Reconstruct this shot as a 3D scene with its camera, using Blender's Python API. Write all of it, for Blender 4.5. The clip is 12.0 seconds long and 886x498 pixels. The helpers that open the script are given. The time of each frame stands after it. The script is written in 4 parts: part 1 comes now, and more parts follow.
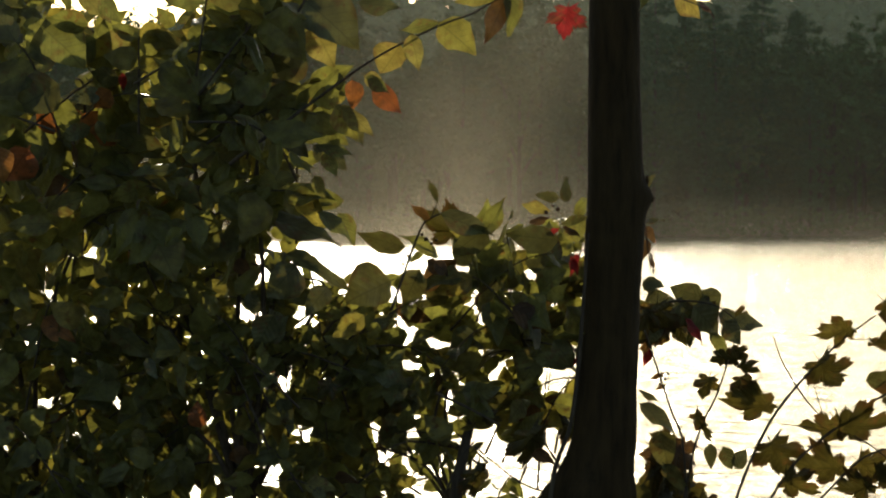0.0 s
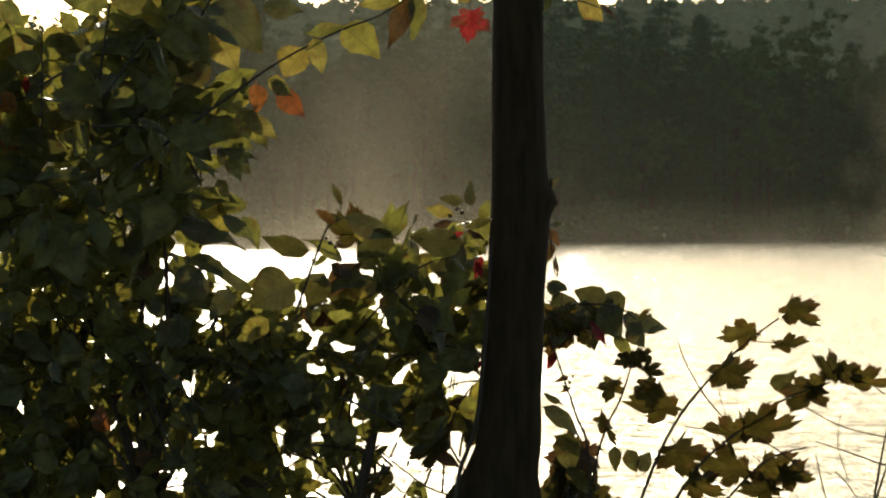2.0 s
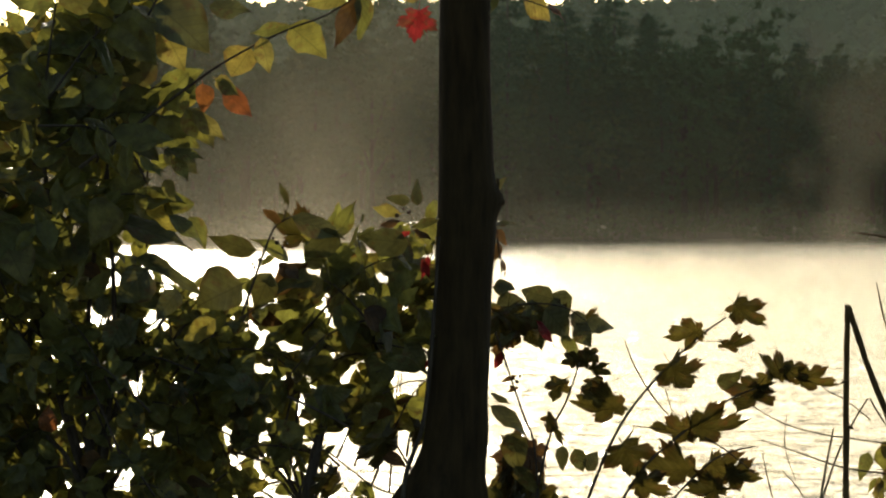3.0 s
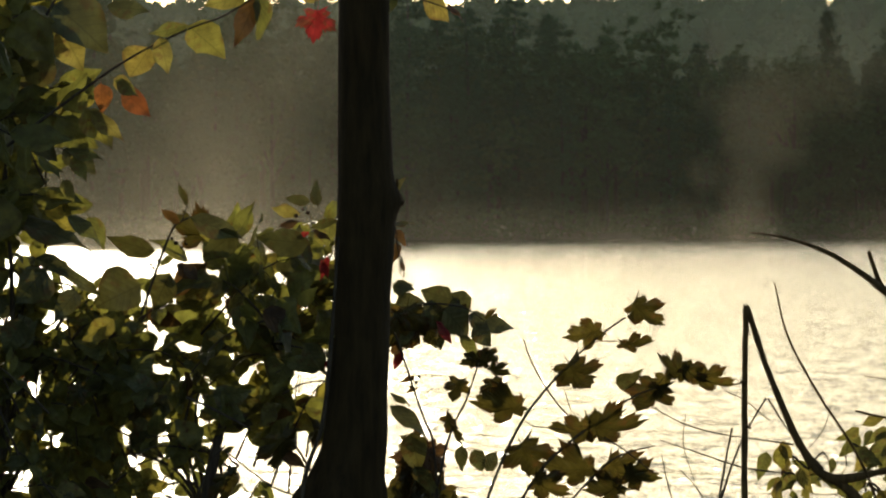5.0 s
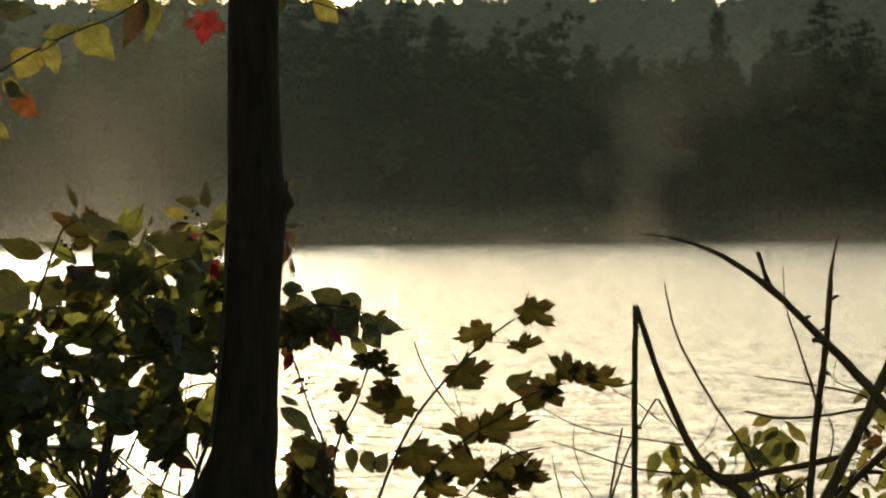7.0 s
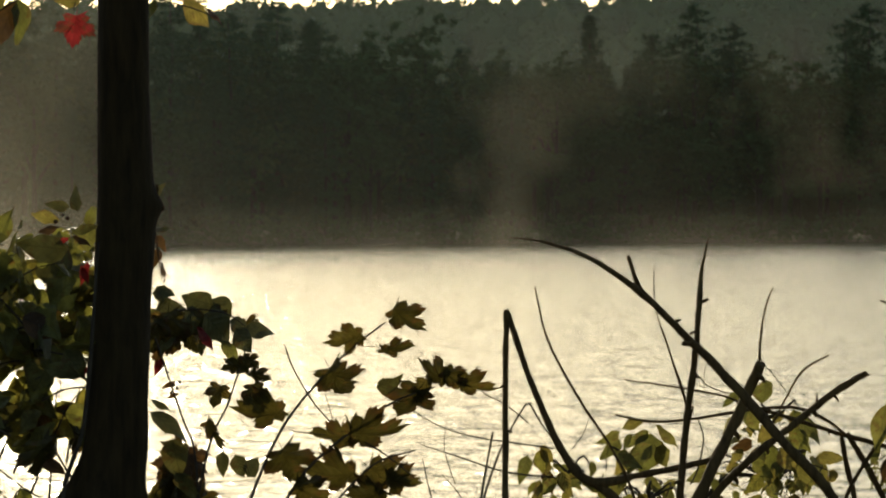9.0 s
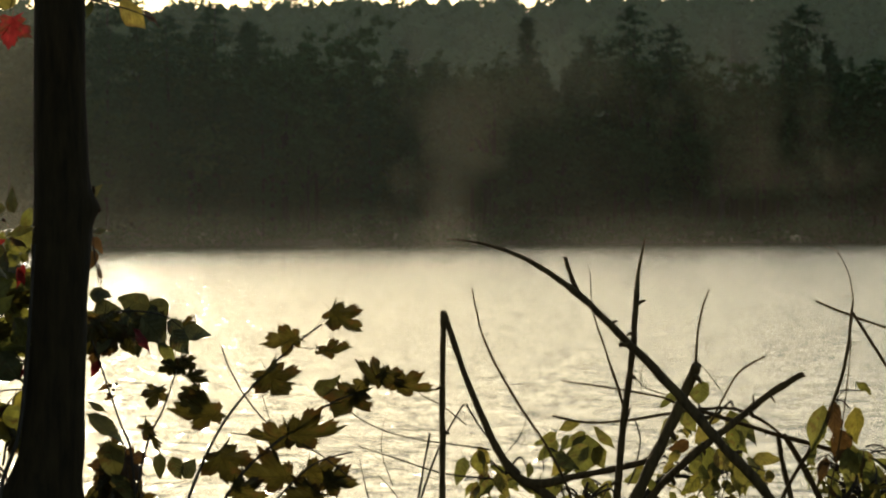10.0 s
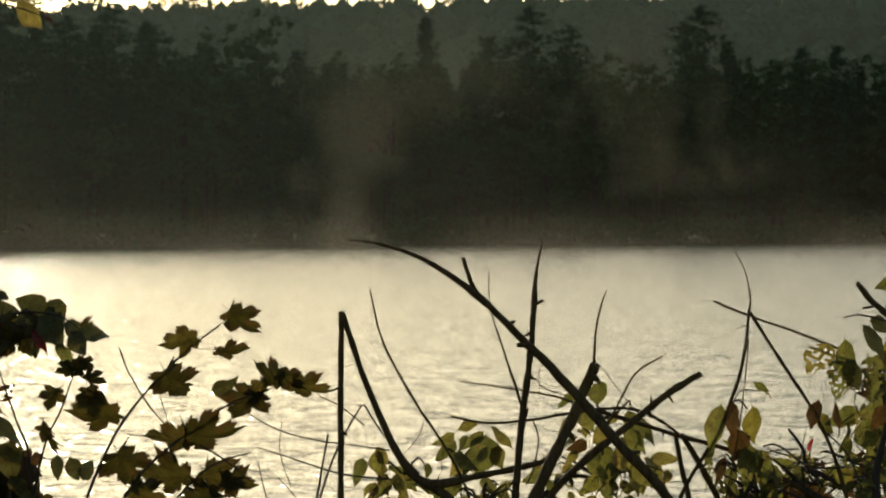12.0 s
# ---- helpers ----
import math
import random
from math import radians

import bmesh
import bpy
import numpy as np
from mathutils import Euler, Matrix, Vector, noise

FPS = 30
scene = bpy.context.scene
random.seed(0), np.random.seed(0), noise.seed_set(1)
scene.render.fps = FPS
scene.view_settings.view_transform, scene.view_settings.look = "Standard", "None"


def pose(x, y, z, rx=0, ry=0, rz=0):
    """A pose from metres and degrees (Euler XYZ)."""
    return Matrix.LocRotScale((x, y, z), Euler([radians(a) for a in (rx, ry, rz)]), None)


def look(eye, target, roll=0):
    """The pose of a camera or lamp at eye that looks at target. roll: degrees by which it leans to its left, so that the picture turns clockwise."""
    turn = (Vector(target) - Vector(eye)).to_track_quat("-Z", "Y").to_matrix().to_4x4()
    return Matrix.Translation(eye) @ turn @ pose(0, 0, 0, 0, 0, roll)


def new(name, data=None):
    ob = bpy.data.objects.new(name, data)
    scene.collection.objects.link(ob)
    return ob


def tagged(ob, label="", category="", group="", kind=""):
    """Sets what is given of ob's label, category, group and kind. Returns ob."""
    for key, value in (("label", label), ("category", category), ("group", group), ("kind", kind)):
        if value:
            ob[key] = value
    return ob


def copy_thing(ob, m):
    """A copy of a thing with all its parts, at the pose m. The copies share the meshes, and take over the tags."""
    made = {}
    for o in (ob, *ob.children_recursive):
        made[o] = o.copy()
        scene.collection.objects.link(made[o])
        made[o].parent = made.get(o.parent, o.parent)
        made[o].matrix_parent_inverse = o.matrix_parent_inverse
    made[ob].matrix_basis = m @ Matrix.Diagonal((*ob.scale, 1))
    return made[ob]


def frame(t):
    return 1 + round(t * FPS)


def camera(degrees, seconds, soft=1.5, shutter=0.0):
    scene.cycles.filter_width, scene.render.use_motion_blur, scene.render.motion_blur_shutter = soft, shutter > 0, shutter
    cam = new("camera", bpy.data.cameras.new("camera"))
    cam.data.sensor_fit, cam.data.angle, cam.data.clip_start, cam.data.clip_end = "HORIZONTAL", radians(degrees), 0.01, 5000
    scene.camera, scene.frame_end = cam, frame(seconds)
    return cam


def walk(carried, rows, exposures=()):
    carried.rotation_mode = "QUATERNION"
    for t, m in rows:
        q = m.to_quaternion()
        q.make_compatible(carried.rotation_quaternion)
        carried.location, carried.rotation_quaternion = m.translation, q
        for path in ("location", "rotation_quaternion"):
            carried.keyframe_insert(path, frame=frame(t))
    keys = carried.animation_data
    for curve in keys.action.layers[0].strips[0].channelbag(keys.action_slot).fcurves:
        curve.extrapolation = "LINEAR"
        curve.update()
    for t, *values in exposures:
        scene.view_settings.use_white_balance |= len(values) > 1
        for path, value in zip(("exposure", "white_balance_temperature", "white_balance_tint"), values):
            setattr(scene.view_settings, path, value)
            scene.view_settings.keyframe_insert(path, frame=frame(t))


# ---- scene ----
# Plan: the lake's level is z = 0, y runs over the lake, the tripod's axis stands at x = y = 0.
EYE, AHEAD, LEVEL = 3.0, 0.0844, -0.565
cam = camera(12.78, 12.0, soft=2.0)
cam.data.dof.use_dof, cam.data.dof.focus_distance, cam.data.dof.aperture_fstop = True, 7.0, 35.0  # the far shore lies a little out of focus
ROWS = [  # seconds, bearing, rise, lean in degrees
    (0.0, -4.374, -0.067, -0.204), (0.5, -4.021, -0.046, -0.197), (1.0, -3.673, -0.032, -0.165),
    (1.5, -3.324, -0.015, -0.120), (2.0, -3.002, -0.012, -0.100), (2.5, -2.597, -0.014, -0.075),
    (4.5, -1.249, -0.017, -0.070), (5.0, -0.799, -0.010, -0.045), (5.5, -0.399, 0.003, 0.000),
    (6.0, 0.000, 0.000, 0.025), (6.5, 0.398, 0.006, 0.055), (8.5, 2.075, 0.035, 0.077),
    (9.0, 2.626, 0.064, 0.085), (9.5, 3.087, 0.079, 0.130), (10.0, 3.529, 0.082, 0.125),
    (10.5, 3.929, 0.082, 0.125), (11.0, 4.283, 0.092, 0.130), (11.5, 4.649, 0.093, 0.154),
    (12.0, 4.988, 0.086, 0.185),
]
walk(cam, [(t, pose(AHEAD * math.sin(radians(w)), AHEAD * math.cos(radians(w)), EYE, 90 + LEVEL + p, r, -w))
           for t, w, p, r in ROWS], [(0.0, 0.76, 7400, 2), (4.5, 0.61, 7400, 1), (8.5, 0.36, 7350, 0), (12.0, 0.20, 7250, -1)])

# ---- sky, sun, exposure ----
SUN_BEARING, SUN_HEIGHT = -7.2, 16.0
world = bpy.data.worlds.new("sky")
scene.world = world
world.use_nodes = True
wn, wl = world.node_tree.nodes, world.node_tree.links
sky = wn.new("ShaderNodeTexSky")
sky.sky_type = "NISHITA"
sky.sun_disc = False
sky.sun_elevation, sky.sun_rotation = radians(SUN_HEIGHT), radians(SUN_BEARING)
sky.air_density, sky.dust_density, sky.ozone_density = 0.75, 1.2, 1.0
wn["Background"].inputs["Strength"].default_value = 0.088
wl.new(sky.outputs["Color"], wn["Background"].inputs["Color"])
sun = new("sun", bpy.data.lights.new("sun", "SUN"))
sun.data.energy, sun.data.angle, sun.data.color = 2.8, radians(0.6), (1.0, 0.90, 0.76)
sx, cx = math.sin(radians(SUN_BEARING)), math.cos(radians(SUN_BEARING))
ch, sh = math.cos(radians(SUN_HEIGHT)), math.sin(radians(SUN_HEIGHT))
sun.matrix_world = look((sx * ch * 60, cx * ch * 60, sh * 60 + 3), (0, 0, 3))

# ---- materials ----
def nodes_of(name):
    m = bpy.data.materials.new(name)
    m.use_nodes = True
    t = m.node_tree
    return m, t, t.nodes["Principled BSDF"], t.nodes["Material Output"]


def link(t, a, b):
    t.links.new(a, b)


def coords(t, scale=(1, 1, 1), space="Object"):
    c, mp = t.nodes.new("ShaderNodeTexCoord"), t.nodes.new("ShaderNodeMapping")
    mp.inputs["Scale"].default_value = scale
    link(t, c.outputs[space], mp.inputs["Vector"])
    return mp.outputs["Vector"]


def noise_tex(t, vec, scale, detail=4.0, rough=0.55):
    n = t.nodes.new("ShaderNodeTexNoise")
    n.inputs["Scale"].default_value, n.inputs["Detail"].default_value = scale, detail
    n.inputs["Roughness"].default_value = rough
    link(t, vec, n.inputs["Vector"])
    return n.outputs["Fac"]


def ramp(t, fac, stops):
    r = t.nodes.new("ShaderNodeValToRGB")
    while len(r.color_ramp.elements) < len(stops):
        r.color_ramp.elements.new(0.5)
    for e, (p, c) in zip(r.color_ramp.elements, stops):
        e.position, e.color = p, (*c, 1)
    link(t, fac, r.inputs["Fac"])
    return r.outputs["Color"]


def maths(t, op, a, b=None):
    m = t.nodes.new("ShaderNodeMath")
    m.operation = op
    for sock, v in zip(m.inputs, (a, b)):
        if v is None:
            continue
        if isinstance(v, (int, float)):
            sock.default_value = v
        else:
            link(t, v, sock)
    return m.outputs[0]


def mixed(t, fac, a, b, blend="MIX"):
    m = t.nodes.new("ShaderNodeMix")
    m.data_type, m.blend_type = "RGBA", blend
    for sock, v in ((m.inputs[0], fac), (m.inputs[6], a), (m.inputs[7], b)):
        if isinstance(v, tuple):
            sock.default_value = (*v, 1)
        elif isinstance(v, (int, float)):
            sock.default_value = v
        else:
            link(t, v, sock)
    return m.outputs[2]


def bump(t, height, strength, distance, bsdf):
    b = t.nodes.new("ShaderNodeBump")
    b.inputs["Strength"].default_value, b.inputs["Distance"].default_value = strength, distance
    link(t, height, b.inputs["Height"])
    link(t, b.outputs["Normal"], bsdf.inputs["Normal"])
    return b


def leaf_material(name, stops, glow, through_share=0.5, island=False, blotch=(0.10, 0.05, 0.02), blotch_from=0.62):
    """Thin leaf: gloss and colour on the face, and light that comes through it."""
    m, t, p, out = nodes_of(name)
    if island:
        r = t.nodes.new("ShaderNodeNewGeometry").outputs["Random Per Island"]
    else:
        r = t.nodes.new("ShaderNodeObjectInfo").outputs["Random"]
    base = ramp(t, r, stops)
    vec = coords(t, (1, 1, 1), "Object")
    spots = ramp(t, noise_tex(t, vec, 5.0 if not island else 40.0, 3), [(blotch_from, (0, 0, 0)), (blotch_from + 0.12, (1, 1, 1))])
    base = mixed(t, spots, base, blotch)
    if not island:  # midrib and side veins, in the leaf's own length and breadth
        sep = t.nodes.new("ShaderNodeSeparateXYZ")
        link(t, vec, sep.inputs[0])
        off = maths(t, "ABSOLUTE", sep.outputs[1])
        side = maths(t, "SINE", maths(t, "MULTIPLY", maths(t, "SUBTRACT", sep.outputs[0], maths(t, "MULTIPLY", off, 0.9)), 44.0))
        vein = maths(t, "MAXIMUM", maths(t, "MULTIPLY", maths(t, "SUBTRACT", side, 0.75), 2.0), maths(t, "MULTIPLY", maths(t, "SUBTRACT", 0.02, off), 60.0))
        vein = maths(t, "MULTIPLY", maths(t, "MINIMUM", maths(t, "MAXIMUM", vein, 0.0), 1.0), 0.5)
        base = mixed(t, vein, base, mixed(t, 1.0, base, (0.45, 0.45, 0.4), "MULTIPLY"))
        rim = ramp(t, maths(t, "ADD", noise_tex(t, vec, 3.0, 2), maths(t, "MULTIPLY", off, 0.7)), [(0.66, (0, 0, 0)), (0.82, (0.7, 0.7, 0.7))])
        base = mixed(t, rim, base, blotch)
    fine = noise_tex(t, vec, 22.0 if not island else 200.0, 2)
    base = mixed(t, 0.35, base, mixed(t, fine, (0.0, 0.0, 0.0), base), "MIX")
    patchy = ramp(t, noise_tex(t, vec, 2.2 if not island else 30.0, 2), [(0.32, (0.66, 0.63, 0.56)), (0.68, (1.5, 1.5, 1.4))])
    base = mixed(t, 1.0, base, patchy, "MULTIPLY")
    link(t, base, p.inputs["Base Color"])
    p.inputs["Roughness"].default_value = 0.45
    p.inputs["Specular IOR Level"].default_value = 0.32
    tr = t.nodes.new("ShaderNodeBsdfTranslucent")
    if island:
        relief = bump(t, fine, 0.3, 0.004, p)
    else:  # the blade is pleated between its side veins
        relief = bump(t, maths(t, "ADD", maths(t, "MULTIPLY", side, 0.5), maths(t, "MULTIPLY", fine, 0.5)), 0.38, 0.0012, p)
    link(t, relief.outputs["Normal"], tr.inputs["Normal"])
    link(t, mixed(t, 1.0, base, glow, "MULTIPLY"), tr.inputs["Color"])
    mx = t.nodes.new("ShaderNodeMixShader")
    mx.inputs[0].default_value = through_share
    link(t, p.outputs[0], mx.inputs[1])
    link(t, tr.outputs[0], mx.inputs[2])
    link(t, mx.outputs[0], out.inputs["Surface"])
    return m


GREENS = [(0.0, (0.096, 0.098, 0.038)), (0.5, (0.125, 0.126, 0.046)), (0.8, (0.142, 0.138, 0.046)), (1.0, (0.18, 0.15, 0.046))]
YELLOWS = [(0.0, (0.10, 0.10, 0.030)), (0.5, (0.14, 0.13, 0.036)), (1.0, (0.20, 0.155, 0.042))]
MAPLES = [(0.0, (0.046, 0.040, 0.012)), (0.6, (0.066, 0.056, 0.016)), (1.0, (0.11, 0.088, 0.024))]
# leaf green with shade put into it, for leaves overshadowed by others
SHADED_GREENS = [(0.0, (0.084, 0.084, 0.038)), (0.7, (0.112, 0.110, 0.044)), (1.0, (0.125, 0.114, 0.042))]
ORANGES = [(0.0, (0.26, 0.085, 0.028)), (1.0, (0.28, 0.13, 0.035))]
REDS = [(0.0, (0.25, 0.022, 0.02)), (1.0, (0.34, 0.035, 0.03))]
BROWNS = [(0.0, (0.060, 0.034, 0.014)), (1.0, (0.13, 0.066, 0.024))]
leaf_green = leaf_material("leaf green", GREENS, (1.7, 1.65, 1.0), 0.44)
leaf_shaded = leaf_material("leaf green shaded", SHADED_GREENS, (1.2, 1.12, 0.75), 0.24)
leaf_mass = leaf_material("leaf mass", GREENS, (1.75, 1.7, 1.0), 0.46, island=True)
leaf_yellow = leaf_material("leaf yellow green", YELLOWS, (1.65, 1.65, 1.5), 0.42)
leaf_maple = leaf_material("leaf maple", MAPLES, (1.4, 1.32, 0.95), 0.34)
leaf_orange = leaf_material("leaf orange", ORANGES, (1.0, 0.9, 0.8), 0.4)
leaf_red = leaf_material("leaf red", REDS, (1.0, 1.0, 1.2), 0.45)
leaf_brown = leaf_material("leaf brown", BROWNS, (1.2, 1.2, 1.0), 0.32)


def bark_material(name, dark, light, scale, depth):
    m, t, p, out = nodes_of(name)
    vec = coords(t, (1, 1, 0.18))
    ridges = noise_tex(t, vec, scale, 6, 0.65)
    big = noise_tex(t, coords(t), scale * 0.12, 3)
    col = ramp(t, ridges, [(0.3, dark), (0.7, light)])
    lichen = ramp(t, big, [(0.55, (0, 0, 0)), (0.75, (0.6, 0.6, 0.6))])
    col = mixed(t, lichen, col, (light[0] * 1.2, light[1] * 1.3, light[2] * 1.15))
    link(t, col, p.inputs["Base Color"])
    p.inputs["Roughness"].default_value = 0.9
    p.inputs["Specular IOR Level"].default_value = 0.2
    bump(t, ridges, 0.9, depth, p)
    return m


bark = bark_material("trunk bark", (0.020, 0.012, 0.004), (0.056, 0.034, 0.012), 60, 0.006)
stem_bark = bark_material("stem bark", (0.03, 0.022, 0.016), (0.10, 0.075, 0.05), 120, 0.002)
dead_wood = bark_material("dead wood", (0.048, 0.028, 0.010), (0.16, 0.095, 0.036), 110, 0.002)
far_bark = bark_material("far bark", (0.02, 0.017, 0.014), (0.06, 0.05, 0.04), 4, 0.03)


def foliage_material(name, stops):
    m, t, p, out = nodes_of(name)
    r = t.nodes.new("ShaderNodeNewGeometry").outputs["Random Per Island"]
    tree = t.nodes.new("ShaderNodeObjectInfo").outputs["Random"]
    col = ramp(t, maths(t, "ADD", maths(t, "MULTIPLY", r, 0.5), maths(t, "MULTIPLY", tree, 0.5)), stops)
    link(t, col, p.inputs["Base Color"])
    p.inputs["Roughness"].default_value = 1.0
    p.inputs["Specular IOR Level"].default_value = 0.0
    return m


conifer_green = foliage_material("conifer needles", [(0.0, (0.03, 0.065, 0.032)), (1.0, (0.055, 0.105, 0.045))])
broadleaf_green = foliage_material("far broadleaf", [(0.0, (0.04, 0.08, 0.032)), (0.7, (0.065, 0.105, 0.036)), (1.0, (0.09, 0.10, 0.04))])

# water: still deep colour, ripples at two scales
water_mat, wt, wp, wo = nodes_of("lake water")
wp.inputs["Base Color"].default_value = (0.012, 0.018, 0.016, 1)
wp.inputs["Roughness"].default_value = 0.125
wp.inputs["IOR"].default_value = 1.333
chop = maths(wt, "SUBTRACT", noise_tex(wt, coords(wt, (2.4, 3.6, 1)), 1.0, 3, 0.6), 0.5)
chop = maths(wt, "MULTIPLY", chop, 0.12)
swell = noise_tex(wt, coords(wt, (0.16, 0.35, 1)), 1.0, 2)
strokes = ramp(wt, noise_tex(wt, coords(wt, (1.5, 0.95, 1)), 1.0, 2, 0.6), [(0.50, (0, 0, 0)), (0.72, (1, 1, 1))])  # short wavelets
height = maths(wt, "ADD", maths(wt, "ADD", chop, maths(wt, "MULTIPLY", strokes, 0.26)), maths(wt, "MULTIPLY", swell, 0.4))
bump(wt, height, 1.0, 0.25, wp)

# ground: forest litter and soil
ground_mat, gt, gp, go = nodes_of("bank soil")
gv = coords(gt)
gcol = ramp(gt, noise_tex(gt, gv, 3.0, 8, 0.7), [(0.3, (0.035, 0.027, 0.018)), (0.5, (0.09, 0.065, 0.04)), (0.7, (0.06, 0.07, 0.025))])
link(gt, mixed(gt, noise_tex(gt, gv, 0.02, 3), gcol, (0.05, 0.06, 0.025)), gp.inputs["Base Color"])
gp.inputs["Roughness"].default_value = 0.95
bump(gt, noise_tex(gt, gv, 12.0, 6), 0.8, 0.03, gp)


def mist_material(name, thick, scale, base_fade, top_fade, seed, colour=(0.95, 0.83, 0.68), foot=1.0, clear=0.36, wide=0.3):
    """Thin drifting vapour: mostly clear, scattering some of the light that meets it."""
    m, t, p, out = nodes_of(name)
    c = t.nodes.new("ShaderNodeTexCoord")
    sep = t.nodes.new("ShaderNodeSeparateXYZ")
    link(t, c.outputs["Generated"], sep.inputs[0])
    mp = t.nodes.new("ShaderNodeMapping")
    mp.inputs["Scale"].default_value, mp.inputs["Location"].default_value = scale, (seed, seed * 2, 0)
    link(t, c.outputs["Object"], mp.inputs["Vector"])
    n = noise_tex(t, mp.outputs["Vector"], 1.0, 4, 0.5)
    wisps = ramp(t, n, [(clear, (0, 0, 0)), (0.75, (1, 1, 1))])
    z = sep.outputs[2]
    fall = ramp(t, z, [(0.0, (foot, foot, foot)), (base_fade, (0.35 * foot, 0.35 * foot, 0.35 * foot) if foot == 1.0 else (1, 1, 1)), (top_fade, (0, 0, 0))])
    sway = maths(t, "MULTIPLY", maths(t, "SUBTRACT", noise_tex(t, mp.outputs["Vector"], 1.7, 3, 0.55), 0.5), 0.5)
    off = maths(t, "ADD", maths(t, "ABSOLUTE", maths(t, "SUBTRACT", sep.outputs[0], 0.5)), sway)
    ends = ramp(t, off, [(wide, (1, 1, 1)), (0.42, (0, 0, 0))])
    ends.node.color_ramp.interpolation = "EASE"
    a = maths(t, "MULTIPLY", maths(t, "MULTIPLY", wisps, fall), maths(t, "MULTIPLY", ends, thick))
    t.nodes.remove(p)
    tr, di, ad = t.nodes.new("ShaderNodeBsdfTranslucent"), t.nodes.new("ShaderNodeBsdfTransparent"), t.nodes.new("ShaderNodeMixShader")
    tr.inputs["Color"].default_value = (*colour, 1)
    link(t, a, ad.inputs[0])
    link(t, di.outputs[0], ad.inputs[1])
    link(t, tr.outputs[0], ad.inputs[2])
    link(t, ad.outputs[0], out.inputs["Surface"])
    return m

# ---- helpers of the build ----
def at(a, b, d=7.0):
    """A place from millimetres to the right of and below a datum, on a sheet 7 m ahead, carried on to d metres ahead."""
    if a > 1223:  # corrects places measured with the view turned to this side
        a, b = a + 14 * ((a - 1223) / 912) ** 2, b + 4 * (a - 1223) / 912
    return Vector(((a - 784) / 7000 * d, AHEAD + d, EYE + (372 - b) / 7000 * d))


def part(name, bm, material, parent=None, label=""):
    me = bpy.data.meshes.new(name)
    bm.to_mesh(me)
    bm.free()
    return part_of(name, me, material, parent, label)


def part_of(name, me, material, parent=None, label=""):
    if material and not me.materials:
        me.materials.append(material)
    ob = new(name, me)
    ob.parent = parent
    return tagged(ob, label)


def thing(name, place, label, category, group="", kind=""):
    ob = new(name)
    ob.location = place
    ob.empty_display_size = 0.1
    bpy.context.view_layer.update()
    return tagged(ob, label, category, group, kind)


def smooth_path(points, radii, steps):
    """Catmull-Rom through a few control points."""
    out = []
    n = len(points)
    for i in range(n - 1):
        p0, p1, p2, p3 = points[max(i - 1, 0)], points[i], points[i + 1], points[min(i + 2, n - 1)]
        for s in range(steps):
            u = s / steps
            q = 0.5 * (2 * p1 + (p2 - p0) * u + (2 * p0 - 5 * p1 + 4 * p2 - p3) * u * u + (3 * p1 - p0 - 3 * p2 + p3) * u ** 3)
            out.append((q, radii[i] * (1 - u) + radii[i + 1] * u))
    out.append((points[-1], radii[-1]))
    return out


def tube(bm, points, radii, sides=7, steps=4, rough=0.12, origin=Vector()):
    """A branch: a tapered, slightly knotty tube with closed ends."""
    path = smooth_path([Vector(p) - origin for p in points], radii, steps)
    rings, prev = [], None
    for i, (c, r) in enumerate(path):
        ahead = path[min(i + 1, len(path) - 1)][0] - path[max(i - 1, 0)][0]
        ahead.normalize()
        side = ahead.cross(Vector((0, 1, 0.01)) if prev is None else prev.cross(ahead))
        side.normalize()
        up = side.cross(ahead)
        prev = side
        ring = []
        for k in range(sides):
            w = 2 * math.pi * k / sides
            rr = r * (1 + rough * noise.noise((c + origin) * 37 + Vector((k * 1.7, r * 900, 0))))
            ring.append(bm.verts.new(c + rr * (math.cos(w) * side + math.sin(w) * up)))
        rings.append(ring)
    for a, b in zip(rings, rings[1:]):
        for k in range(sides):
            f = bm.faces.new((a[k], a[(k + 1) % sides], b[(k + 1) % sides], b[k]))
            f.smooth = True
    bm.faces.new(rings[0][::-1])
    bm.faces.new(rings[-1])


# ---- lake, ground, mist ----
def shore(x):
    """Where the far shore lies."""
    return 395 + 0.45 * x + 4 * math.sin(x * 0.05) + 2.5 * math.sin(x * 0.16 + 1)


def land(x, y):
    far = y - shore(x)
    near = 13.5 + 0.8 * math.sin(x * 0.6) - y
    bumps = 0.12 * noise.noise(Vector((x * 0.5, y * 0.5, 0)))
    if near > -3:
        bank = 1.55 + 0.75 * math.exp(-((y - 7.5) / 2.2) ** 2) + bumps
        if y < -2:
            bank += 0.06 * (-2 - y)
        k = min(max((near + 3) / 7, 0), 1)
        return -2 + (bank + 2) * k * k * (3 - 2 * k)
    if far > -10:
        k = min(max((far + 10) / 14, 0), 1)
        up = min(max((y - 435) / 200, 0), 1) * min(max((far - 25) / 40, 0), 1)
        hill = 25 * up * up * (3 - 2 * up) + 6 * noise.noise(Vector((x * 0.008, y * 0.004, 3))) * up
        side = min(max((-58 - x) / 40, 0), 1)
        return -2 + 3.2 * k + hill * (1 - 0.24 * side) + bumps * 4
    return -2


def grid_sheet(xs, ys, f):
    me = bpy.data.meshes.new("sheet")
    v = [(x, y, f(x, y)) for y in ys for x in xs]
    n = len(xs)
    me.from_pydata(v, [], [(j * n + i, j * n + i + 1, (j + 1) * n + i + 1, (j + 1) * n + i)
                           for j in range(len(ys) - 1) for i in range(n - 1)])
    for p in me.polygons:
        p.use_smooth = True
    return me


